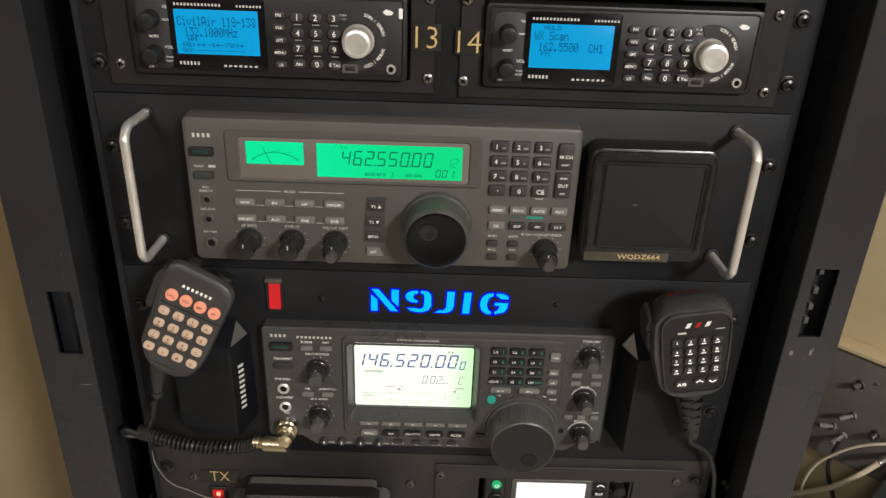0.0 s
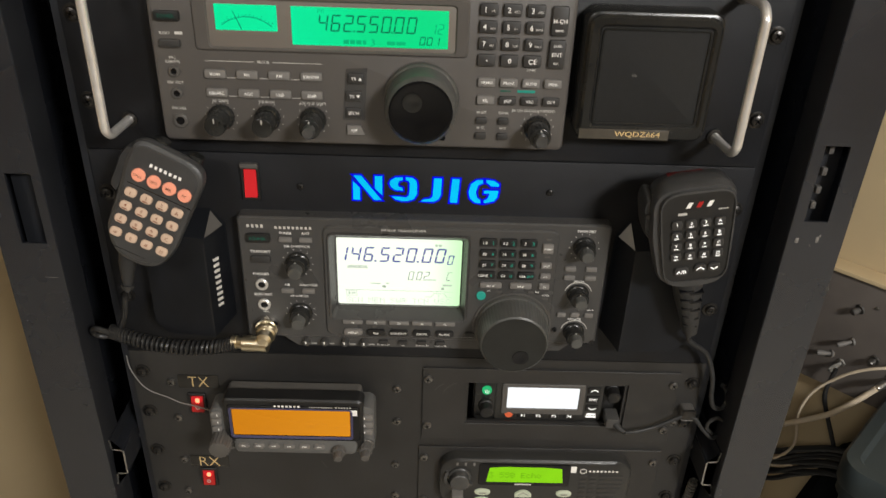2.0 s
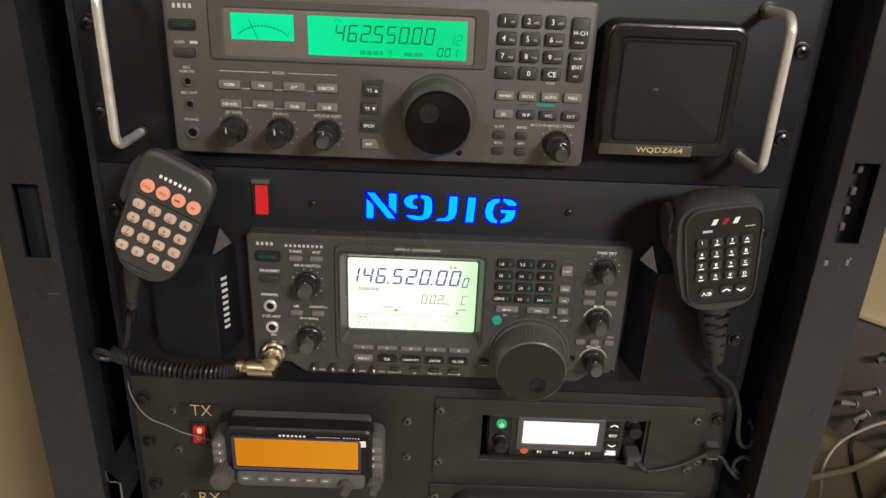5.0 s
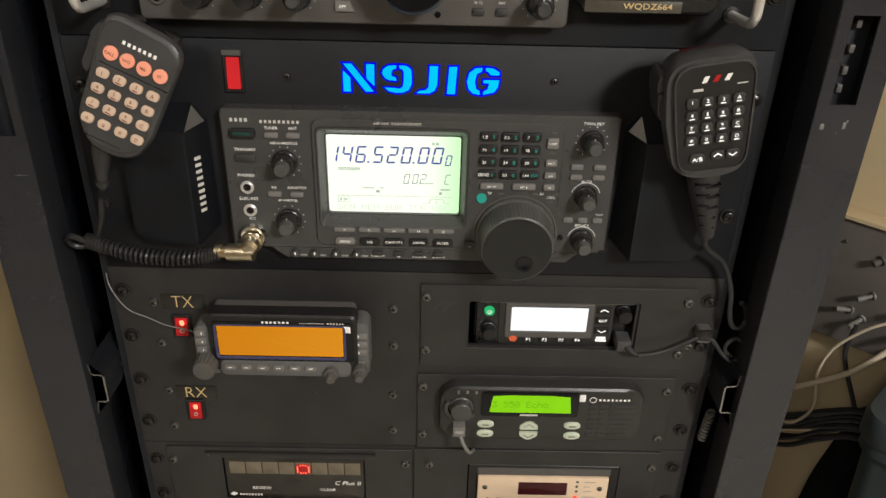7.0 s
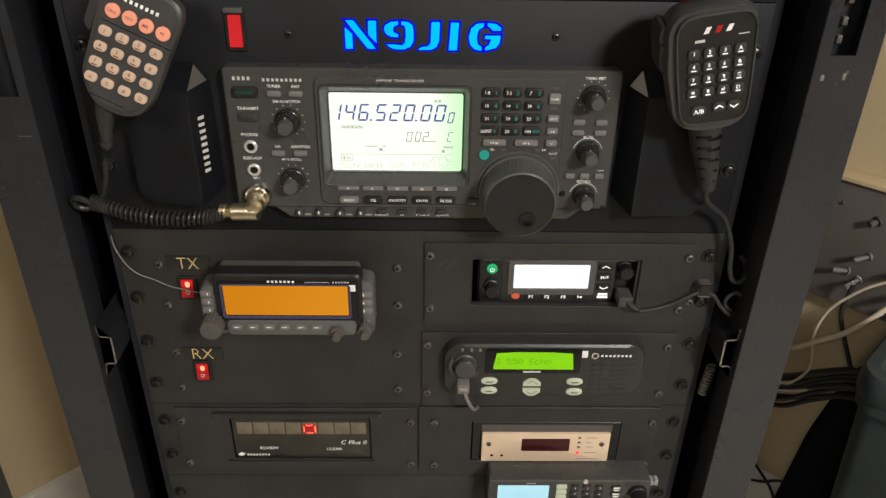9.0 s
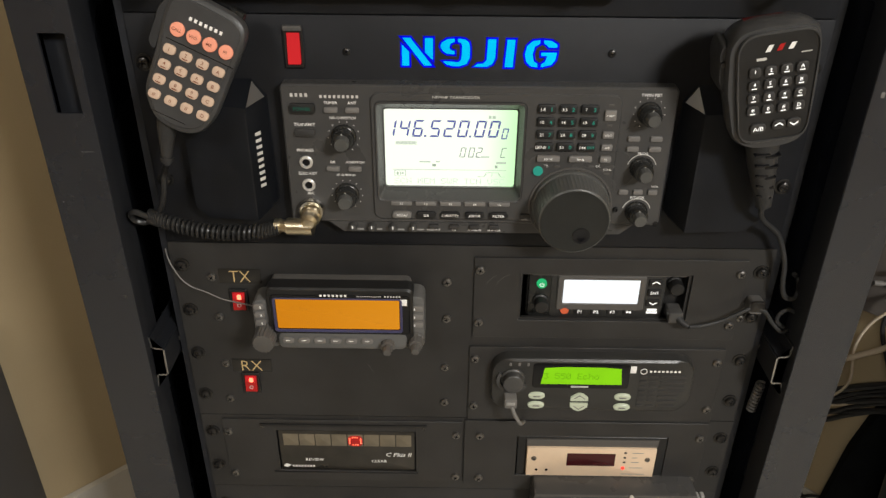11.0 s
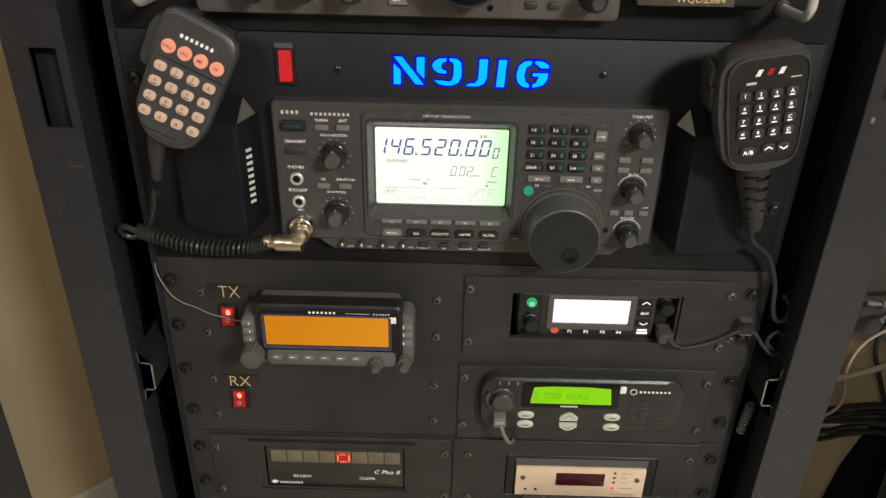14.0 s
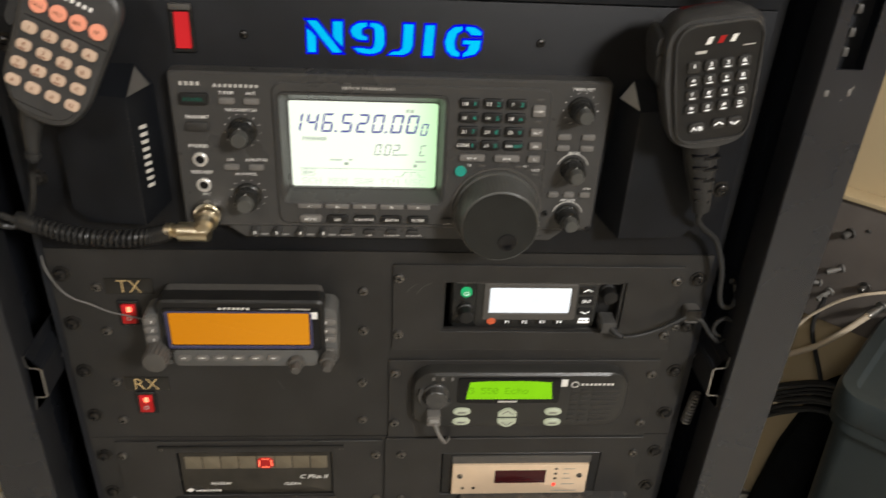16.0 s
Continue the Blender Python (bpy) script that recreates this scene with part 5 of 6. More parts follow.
for u, v in ((59.5, 907), (59.5, 896.6), (133.5, 906.6), (134, 895.4)):
    oval = lambda a, b: [(u + a * abs(math.cos(q)) ** 0.8 * (1 if math.cos(q) > 0 else -1), v + b * math.sin(q)) for q in [2 * math.pi * i / 28 for i in range(28)]]
    k = part("oval_button", loft(bmesh.new(), [at_y(oval(7.2, 3.7), Y + 0.1), at_y(oval(7.0, 3.5), Y - 1.4), at_y(oval(5.6, 2.5), Y - 2.2)]), M_LIMEKEY, mo, "pale backlit oval button")
    part("legend", bars([(u - 3, u + 3, v - 0.7, v + 0.7)], Y - 2.3), M_KEYGREY, k)
for v, sg in ((906.5, 1), (895.2, -1)):
    pts = [(88.8, v - sg * 4), (104.2, v - sg * 4), (104, v - sg * 0.6), (99.6, v + sg * 3), (96.5, v + sg * 3.9), (93.4, v + sg * 3), (89, v - sg * 0.6)]
    k = part("arrow_button", poly(pts[::sg], Y, Y - 2.0), M_LIMEKEY, mo, "pale backlit arrow button")
    ar = [(91.8, v - sg * 2.2), (96.5, v + sg * 1.4), (101.2, v - sg * 2.2), (101.2, v - sg * 1.4), (96.5, v + sg * 2.4), (91.8, v - sg * 1.4)]
    part("arrow", poly(ar, Y - 2.0, Y - 2.1), M_KEYGREY, k)
part("sticker", cplate(139.5, 936, 5, 7, Y, Y - 0.6, 0.2, 0.05), M_WHITE, mo, "tiny white sticker")
part("brand_mark", arc_strip(148.5, 934.2, 2.4, 3, 0, 359, Y, Y - 0.3), M_WHITE, mo)
brand_row(mo, 8, 153.5, 181, 933, 935.6, Y - 0.2, M_WHITE)
for i in range(7):
    v = 928.5 - 5.3 * i
    for a, b in ((146, 152.5), (154.5, 161.5), (163.5, 185 - (0.9 * i if i > 3 else 0))):
        part("grille_slot", plate(a, b, v - 1.3, v + 1.3, Y + 0.3, Y - 0.7, 1.2, 0.3, 3), M_KEYDARK, mo)
part("mic_plug", plate(31.5, 42, 899, 909, Y, Y - 9, 1, 0.6), M_KEYGREY, mo, "translucent modular plug")
part("plug_latch", plate(33, 40.5, 903, 906, Y - 8.9, Y - 10, 0.5, 0.3), M_KEYLIGHT, mo)
cord = smooth_path([(38, Y - 8, 900), (41, Y - 13, 894), (46, Y - 13, 886), (50, -12, 876), (51, -4, 868), (48, 8, 860)])
solid("flat_cord", tube(cord, 1.7, 8), M_KEYGREY, "short grey-black modular cord hanging from a plug", "cable", at=(38, -21, 900))

# ---- display unit in a dark window ----
cp = thing("display_unit", -112, 6, 801, "dark window display unit with one red matrix character", "display")
Y = -0.6
part("body", plate(-173.5, -46.5, 802.5, 851.5, 90, Y + 1, 1, 0.3), M_BLACK, cp)
part("window", plate(-172.5, -47.5, 803, 850.5, Y + 2, Y, 1, 0.3), M_WINDOW_SHEEN, cp, "glossy black window with brown reflections in its colour")
for i in range(8):
    part("matrix_block", plate(-168.5 + 14.9 * i, -154.6 + 14.9 * i, 832.5, 846.5, Y + 0.1, Y - 0.3, 0.3, 0.05), M_KHAKI, cp)
for j in range(7):
    for i in range(5):
        if (i in (0, 4)) != (j in (0, 6)) and (i in (0, 4) or 0 < i < 4) and not (i in (0, 4) and j == 3):
            side = i in (0, 4)
            z = 838.8 + (1.85 * (j - 3 - (0.5 if j > 3 else -0.5)) if side else 1.5 * (j - 3))
            part("lit_dot", lathe(-102 + (2.55 if side else 2.2) * (i - 2), z, [(0.66, Y - 0.2), (0.55, Y - 0.7), (0.1, Y - 0.8)], 8), M_REDHOT, cp, "glowing red dot")
# tile painted red for the light the dots throw on it
part("dot_glow_block", cplate(-102, 838.8, 13.6, 13, Y - 0.05, Y - 0.45, 4.5, 0.05), M_REDDIM, cp, "matrix block coloured red for the glow of its dots")
prints(cp, [("REVIEW", -141, 814.8, 3.3, 17), ("CLEAR", -80.6, 813.8, 3.3, 14.5)], Y - 0.15)
bm = glyphs("C Plus II", -61.8, 822.2, 4.8, 24, Y - 0.15, slant=0.25)
part("lettering", bm, M_WHITE, cp)
brand_row(cp, 8, -162.5, -140.5, 805, 807.8, Y - 0.15, M_WHITE)
part("brand_mark", poly([(-171, 806.5), (-168, 809.5), (-164, 807.6), (-167.5, 804.4)], Y, Y - 0.2), M_WHITE, cp)
part("top_lip", box(-188, -36, -3.4, -1.9, 857.6, 860.2, 0.3), M_BLACK, cp)
part("lower_lip", box(-180, -44, -3.6, -1.9, 799.2, 800.8, 0.3), M_SUB, cp)
for u in (-186, -38):
    screw(cp, u, 856, -2.0, 1.6, M_SCREWB)

# ---- gold front panel ----
gp = thing("gold_panel_unit", 117, -4, 803, "champagne gold front panel with dark red window", "controller")
Y = -4
part("body", plate(50, 183, 801, 848, 90, 3, 2, 0.5), M_BLACK, gp)
part("side_frames", bezel((48, 185, 800.5, 848), (55.5, 177.5, 801.2, 838), 4, -1, 1, 1, 0.5), M_BLACK, gp)
part("front_panel", plate(57, 176, 802, 836.6, 3, Y, 0.8, 0.4), M_CHAMP, gp, "champagne gold anodised face")
part("top_cover", box(56, 177, -2.4, 3, 837.2, 845.5, 0.6), M_CHARTRIM, gp, "dull grey metal cover")
part("window", plate(94, 138.6, 815.5, 830.5, Y + 0.1, Y - 0.5, 0.4, 0.1), M_REDGLASS, gp, "dark red display window")
for u, v in ((63.5, 824), (168.5, 824)):
    screw(gp, u, v, Y, 2.4, M_SCREWB)
for i in range(3):
    part("indicator", cplate(147.4, 832 - 5.8 * i, 2.6, 1.8, Y, Y - 0.5, 0.7, 0.1), M_KEYDARK, gp)
part("red_led", lathe(147, 813.2, [(1.7, Y), (1.5, Y - 1), (0.8, Y - 1.6), (0.1, Y - 1.7)], 16), M_REDLED, gp, "glowing red light")
part("print_bars", bars([(154, 164, 831.4, 832.2), (154, 159, 825.6, 826.4), (154, 161, 820, 820.8), (153, 165, 813, 813.8), (146, 168, 805, 805.8)], Y - 0.15), M_KEYLIGHT, gp)
for u in (66.5, 76):
    part("pin_hole", lathe(u, 809.5, [(1.3, Y), (1.3, Y - 0.3), (0.1, Y - 0.3)], 12), M_GLOSS, gp)

# ---- small radio below ----
br = thing("desk_scanner", 139, -25, 752, "silver-trimmed black scanner with pale blue display", "radio", "scanner radios")
Y = -26
part("body", plate(64, 213, 752, 799, 90, -12, 3, 1), M_BLACK, br)
part("front_panel", plate(63, 214, 750, 801, 0, Y, 4, 1.0), M_CHARCOAL, br)
part("front_edge", plate(64, 213, 798.4, 800.6, -20, Y - 0.7, 0.6, 0.3), M_CHARTRIM, br)
part("lcd", plate(72, 119.5, 766, 793.5, Y + 0.1, Y - 0.6, 1, 0.1), M_LCDICE, br, "pale blue glowing display")
part("brand_bar", bars([(98, 107, 795.6, 796.4)], Y - 0.2), M_GREYPRINT, br)
for i in range(4):
    keycap(br, 131, 792.5 - 6.6 * i, 10, 4.8, Y, Y - 2, M_LIMEKEY, r=1.5)
for i, t in enumerate("123456789"):
    keycap(br, 143.5 + 11.5 * (i % 3), 792 - 7.5 * (i // 3), 8, 5.5, Y, Y - 2, M_KEYDARK, t, 2.4, r=2)
for i in range(2):
    k = keycap(br, 182, 791 - 8 * i, 9, 6.4, Y, Y - 2, M_KEYDARK, r=2)
    part("legend", bars([(179, 185, 791.2 - 8 * i, 793.2 - 8 * i), (179.5, 184.5, 788.4 - 8 * i, 790.2 - 8 * i)], Y - 2.1), M_WHITE, k)
knob(br, 202.5, 786, 8.5, 7, Y, -44, M_BLACK, False)
part("front_stud", lathe(152.5, 799.6, [(2.2, Y - 0.5), (2.2, Y - 2), (0.3, Y - 2.2)], 16), M_ALU, br)
part("white_plug", plate(214.5, 218.5, 787, 792, -12, -20, 0.8, 0.4), M_KEYLIGHT, br, "white connector")
part("white_plug", plate(220, 223.5, 785, 792, -12, -18, 0.8, 0.4), M_KEYLIGHT, br)


# ---- hand microphones on hooks ----
def hand_mic(name, x, y, z, turn, lean, label):
    m = thing(name, x, y, z, label, "microphone", "hand microphones")
    m.matrix_basis = Matrix.Translation((x / 1000, y / 1000, z / 1000)) @ Matrix.Rotation(radians(lean), 4, "X") @ Matrix.Rotation(radians(turn), 4, "Y")
    ORG[m.name] = (0, 0, 0)
    return m


def shrink(pts, d):
    cx, cz = sum(p[0] for p in pts) / len(pts), sum(p[1] for p in pts) / len(pts)
    out = []
    for p in pts:
        v = Vector((p[0] - cx, p[1] - cz))
        v *= max(v.length - d, 1) / v.length
        out.append((cx + v.x, cz + v.y))
    return out


def rounded(pts, r=4.0, n=4):
    """Corners of a convex outline rounded off."""
    out = []
    for i, p in enumerate(pts):
        a, b = Vector(pts[i - 1]), Vector(pts[(i + 1) % len(pts)])
        p = Vector(p)
        d1, d2 = (a - p), (b - p)
        q1 = p + d1.normalized() * min(r, d1.length * 0.45)
        q2 = p + d2.normalized() * min(r, d2.length * 0.45)
        for k in range(n + 1):
            t = k / n
            v = q1 * (1 - t) ** 2 + p * 2 * t * (1 - t) + q2 * t * t
            out.append((v.x, v.y))
    return out


ml = hand_mic("hand_microphone", -188.75, -46, 1191, 25.2, -8, "dark hand microphone with backlit cream and salmon keys")
shape = rounded([(-25, -18), (-15, -31), (-6, -35), (9, -35), (20, -29), (25, -14), (25.6, 20), (25.6, 43), (22, 50.5), (13, 54), (-20, 55), (-27, 51), (-29, 38), (-27, 10)], 6)
part("body", loft(bmesh.new(), [at_y(shrink(shape, 13), 26), at_y(shrink(shape, 8), 21), at_y(shrink(shape, 3.5), 14), at_y(shrink(shape, 0.8), 8), at_y(shrink(shape, 0.6), 4.5), at_y(shrink(shape, 2), 1.6), at_y(shrink(shape, 4.5), 0.2)]), M_MICBODY, ml, "dark moulded case")
part("face", loft(bmesh.new(), [at_y(shrink(shape, 4.5), 0.6), at_y(shrink(shape, 5.5), -0.5)]), M_MICBODY, ml)
part("talk_bar", loft(bmesh.new(), [at_y(rounded([(-32, 12), (-26, 8), (-26, 46), (-30, 45), (-33.5, 36)], 3), 20), at_y(rounded([(-32, 12), (-26, 8), (-26, 46), (-30, 45), (-33.5, 36)], 3), 6), at_y(shrink(rounded([(-32, 12), (-26, 8), (-26, 46), (-30, 45), (-33.5, 36)], 3), 2), 3)]), M_RUBBER, ml, "rubber press-to-talk bar")
for u in (-12, 12):
    part("top_button", tube([(u, 12, 48), (u, 12, 54.6), (u, 12, 55.4), (u, 12, 55.5)], [6, 6, 5.2, 3], 24), M_GLOSSBLK, ml, "round black top button")
brand_row(ml, 7, -11.5, 12, 37.6, 40.6, -0.6, M_WHITE)
bar_parts("seam", [(-21, 24, 21.5, 22.0), (-17, 8, -26.4, -26)], -0.6, M_GLOSS, ml)
for i, t in enumerate(("CALL", "VFO", "MR", "PF")):
    u = -15.8 + 10.8 * i
    k = part("round_key", lathe(u, 29.6, [(4.6, 0), (4.6, -1.8), (4.1, -2.5), (0.3, -2.9)], 28), M_SALMON, ml, "round backlit salmon key")
    part("legend", glyphs(t, u, 29.6, 2.0, None, -3.0), M_KEYINK, k)
for i, t in enumerate(("1", "2", "3", "A", "4", "5", "6", "B", "7", "8", "9", "C", "*", "0", "#", "D")):
    u, v = -16.5 + 11 * (i % 4), 15.8 - 10.4 * (i // 4)
    k = part("key", cplate(u, v, 8.0, 6.2, 0, -2.4, 2.4, 0.7), M_PEACH if i % 4 < 3 else M_PEACH, ml, "backlit cream key")
    part("legend", glyphs(t, u, v + (0.9 if t in "23456789" else 0), 2.4, None, -2.5), M_KEYINK, k)
    if t in "23456789":
        part("sub_legend", bars([(u - 1.8, u + 1.8, v - 2.1, v - 1.4)], -2.5), M_KEYINK, k)
part("strain_relief", tube([(-6.5, 12, -30), (-5, 12.5, -40), (-1.5, 13.5, -52), (2, 15, -63)], [7.8, 6.4, 4.4, 3.0], 16), M_RUBBER, ml, "tapered rubber cable sleeve")
part("sleeve_ring", tube([(0.6, 14.6, -58.6), (1.6, 14.9, -61.8)], [4.7, 4.2], 16), M_RUBBER, ml)

mr = hand_mic("hand_microphone", 187.4, -55, 1194.4, -10, 6, "black hand microphone with backlit white key legends")
shape = rounded([(-18, -41), (-8, -44), (8, -44), (18, -41), (24, -33), (25.4, 0), (26.4, 26), (25.0, 37), (17, 41.5), (-10, 42), (-23, 40), (-30, 31), (-31, 0), (-26, -33)], 7)
part("body", loft(bmesh.new(), [at_y(shrink(shape, 7), 30), at_y(shrink(shape, 2.5), 25), at_y(shrink(shape, 0.5), 14), at_y(shape, 5), at_y(shrink(shape, 1.5), 1.5)]), M_MICBODY, mr, "black moulded case")
face = rounded([(-17, -37), (17, -37), (22, -31), (24.2, 0), (24.8, 31), (19, 38.2), (-18, 38.2), (-25.4, 31), (-25.0, 0), (-22.4, -31)], 7)
inner = shrink(face, 1.5)
bm = bmesh.new()
loft(bm, [at_y(face, 4), at_y(face, -0.6), at_y(shrink(face, 0.5), -1.3), at_y(inner, -1.3), at_y(inner, 0)], False, False)
part("face_rim", bm, M_MICBODY, mr, "glossy raised rim")
part("face", loft(bmesh.new(), [at_y(inner, 4), at_y(inner, -0.3)]), M_BLACK, mr)
part("talk_bar", loft(bmesh.new(), [at_y(rounded([(-34, 2), (-28, -6), (-26, 31), (-32, 33), (-35, 25)], 4), 26), at_y(rounded([(-34, 2), (-28, -6), (-26, 31), (-32, 33), (-35, 25)], 4), 11), at_y(shrink(rounded([(-34, 2), (-28, -6), (-26, 31), (-32, 33), (-35, 25)], 4), 2.5), 7)]), M_RUBBER, mr, "press-to-talk bar")
part("talk_screw", lathe(-31, 18, [(2.4, 8), (2.2, 6), (0.3, 5.6)], 14), M_SCREW, mr)
part("top_strip", box(-16, 8, 21, 25, 36, 39.6, 0.2), M_REDSTRIP, mr, "thin red printed strip")
for u, m in ((-8, M_WHITE), (-1.2, M_REDDIM), (5.6, M_WHITE)):
    part("brand_bar", poly([(u - 0.6, 25.6), (u + 2.4, 25.6), (u + 4.4, 29.8), (u + 1.4, 29.8)], -0.2, -0.5), m, mr)
bar_parts("status_window", [(-13.5, -7.5, 20.4, 22.2), (13, 19.5, 22.2, 23)], -0.45, M_GREYPRINT, mr)
for i, t in enumerate(("1", "2", "3", "A", "4", "5", "6", "B", "7", "8", "9", "C", "*", "0", "#", "D")):
    u, v = -14.2 + 9.5 * (i % 4), 13.2 - 8.8 * (i // 4)
    k = part("key", cplate(u, v, 7.4, 6.8, -0.2, -2.0, 2, 0.6), M_KEYDARK, mr)
    bm = glyphs(t, u, v + 1.0, 2.5, None, -2.1, bold=0.012)
    if i not in (0,):
        bars([(u - 1.6, u + 1.6, v - 2.0, v - 1.2)], -2.1, bm)
    part("legend", bm, M_LEGEND, k)
k = part("wide_key", cplate(-10, -26.2, 10, 7, -0.2, -2.0, 3, 0.6), M_KEYDARK, mr)
part("legend", glyphs("A/B", -10, -26.2, 3, 6.6, -2.1), M_LEGEND, k)
for u, sg in ((3, 1), (12.4, -1)):
    k = part("wide_key", cplate(u, -25, 8.6, 6.4, -0.2, -2.0, 2.5, 0.6), M_KEYDARK, mr)
    part("arrow", poly([(u - 2.6, -25 - sg), (u, -25 + sg * 0.8), (u + 2.6, -25 - sg), (u + 2.6, -25 - sg * 0.1), (u, -25 + sg * 1.8), (u - 2.6, -25 - sg * 0.1)], -1.9, -2.1), M_LEGEND, k)
sl = part("strain_relief", tube([(-1, 15, -42), (0, 15, -60), (2, 14.5, -80), (3, 14, -98)], [11.5, 10.2, 8.0, 5.4], 20), M_RUBBER, mr, "slotted rubber cable sleeve")
for i in range(5):
    for sg in (-1, 1):
        v = -50 - 9.0 * i - (2 if sg > 0 else 0)
        w = 10.6 - 1.15 * i
        part("sleeve_slot", cplate(0.3 * i + sg * w * 0.34, v, w * 0.95, 1.9, 14, 14.8 - w - 1.0, 0.7, 0.2), M_GLOSS, sl)


# ---- angled external speakers behind the microphones ----
def side_box(x0, x1, z0, z1, sg, label, facet):
    """A boxy case with a sloped inner flank and a cut corner; sg: 1 when the flank faces right."""
    s = thing("mobile_speaker", (x0 + x1) / 2, -0.1, z0, label, "speaker", "small mobile speakers")
    xi, xo = (x1, x0) if sg > 0 else (x0, x1)
    pts = [(xo, -0.1, z0 + 10), (xo + sg * 9, -0.1, z0), (xi - sg * 9, -0.1, z0), (xi, -0.1, z0 + 10), (xi - sg, -0.1, z1 - 14.6), (xi - sg * 10.5, -0.1, z1 - 3), (xo, -0.1, z1 - 3),
           (xo, -16, z0 + 11), (xo + sg * 9, -16, z0 + 1), (xi - sg * 12, -21, z0 + 2), (xi - sg * 12, -21, z1 - 18), (xo, -16, z1 - 16), (xi, -3, z0 + 12), (xi - sg * 1.5, -3.4, z1 - 14.8)]
    bm = bmesh.new()
    bmesh.ops.convex_hull(bm, input=[bm.verts.new(p) for p in pts])
    part("case", bm, M_SPKCASE, s, "black angular case")
    tri = [(xi - sg * 2.2, -3.9, z1 - 14.9), (xi - sg * 10.6, -1.6, z1 - 4.3), (xi - sg * 11.6, -20, z1 - 17.6)]
    off = Vector((sg * 0.25, -0.35, 0.3))
    bm = bmesh.new()
    loft(bm, [[tuple(Vector(p) - off) for p in tri], [tuple(Vector(p) + off) for p in tri]])
    part("corner_facet", bm, facet, s, "grey triangular corner facet")
    bm = bmesh.new()
    for i in range(30):
        z = z0 + 8 + i * 2.6
        lathe(xi - sg * 12.8, z, [(0.42, -20.4), (0.42, -20.9), (0.1, -20.95)], 6, 0, bm)
    part("stitching", bm, M_CHARTRIM, s)
    return s


s = side_box(-207, -148, 1076, 1183, 1, "black angular speaker with light lettering bars on its flank", M_CHARTRIM)
for i in range(9):
    z = 1144 - i * 5.0
    bm = loft(bmesh.new(), [[(-157.0 + a, -16.2 + a * 1.5 + o, z + b) for a, b in ((0.5, -1.2), (3.4, -1.2), (3.4, 1.2), (0.5, 1.2))] for o in (0.4, -0.7)])
    part("brand_bar", bm, M_GREYPRINT, s)
side_box(146, 213, 1070, 1182, -1, "black angular speaker with grey corner facet", M_KEYLIGHT)

# ---- cords ----
coil = smooth_path([(-144, -24, 1075), (-160, -24, 1070.5), (-185, -24, 1069), (-210, -23, 1071.5), (-232, -21, 1077), (-242, -20, 1080)], 16)
turns, pts = 33, []
for i in range(turns * 14):
    f = i / (turns * 14 - 1) * (len(coil) - 1)
    a = min(int(f), len(coil) - 2)
    c = coil[a].lerp(coil[a + 1], f - a)
    t = 2 * math.pi * i / 14
    pts.append((c.x, c.y + 5.0 * math.cos(t), c.z + 5.0 * math.sin(t)))
def cord_part(name, bm, material, label=""):
    ob = part(name, bm, material, ml, label)
    ob.matrix_parent_inverse = ml.matrix_basis.inverted()
    return ob


cord_part("coiled_cord", tube(pts, 1.35, 6), M_CORD, "black coiled cord")
cord_part("cord_core", tube(coil, 3.4, 10), M_BLACK)
cord_part("plug_shell", tube([(-147, -24, 1075.5), (-143, -24.5, 1075.8), (-142.5, -24.5, 1075.8), (-138, -26, 1076), (-137.8, -26, 1076), (-118.5, -28, 1077)], [5.4, 5.4, 4.6, 4.8, 6.4, 6.4], 24), M_BRASS, "nickelled angled plug")
cord_part("plug_neck", lathe(-121, 1081.5, [(7.6, -16.5), (7.6, -22), (6.4, -23.5), (6.2, -30), (4, -33), (0.3, -33.5)], 28, 0.0), M_BRASS, "nickelled collar")
end = Matrix.Translation((-0.18875, -0.046, 1.191)) @ Matrix.Rotation(radians(-8), 4, "X") @ Matrix.Rotation(radians(25.2), 4, "Y") @ Vector((0.002, 0.015, -0.063))
cord_part("lead", tube(smooth_path([tuple(end * 1000), (-222.5, -26, 1118), (-227, -23, 1100), (-234, -19, 1084), (-244, -18, 1074.5), (-253, -20, 1076), (-254, -24, 1083), (-249, -27, 1087), (-243, -25, 1083), (-241, -21, 1079)], 8), 2.3, 10), M_CORD)
tw = smooth_path([(-246, 6, 1042), (-241, -4, 1033), (-234, -6, 1018), (-226, -6, 1009), (-215, -6, 1004), (-202, -7, 998), (-190, -8, 995.5), (-172, -16, 997)], 6)
solid("thin_wire", tube(tw, 0.6, 6), M_KEYGREY, "thin grey wire running behind a control head", "cable", at=(-190, -8, 995))
rc = smooth_path([(207.3, -31, 1102), (209, -27, 1092), (216, -20, 1082), (233, -12, 1066), (243, -11, 1043), (246, -12, 1022), (250, -12, 1011), (257, -12, 1009), (262, -8, 1014), (262, -2, 1022), (257, -4, 1027)], 8)
solid("mic_lead", tube(rc, 2.0, 10), M_RUBBER, "thin black microphone lead hanging in the rack gap", "cable", at=(207.3, -31, 1102))
rc = smooth_path([(178, -14, 981.5), (190, -11, 980.5), (205, -9, 984), (217, -9, 991), (228, -9, 997), (238, -10, 995), (246, -12, 985), (254, -14, 978), (260, -12, 978)], 8)
solid("mic_lead", tube(rc, 1.7, 10), M_RUBBER, "thin black plug lead held by a metal clip", "cable", at=(178, -14, 981.5))
bm = smooth_path([(262, -13, 996), (255, -13, 999), (249, -13, 994), (249, -13, 987), (255, -13, 982)], 8)
solid("cord_loop", tube(bm, 1.7, 10), M_RUBBER, "loop of thin black cord", "cable", at=(255, -13, 990))
cl = thing("cable_clip", 230, -0.1, 998, "bright metal cable clip screwed to the panel", "clip")
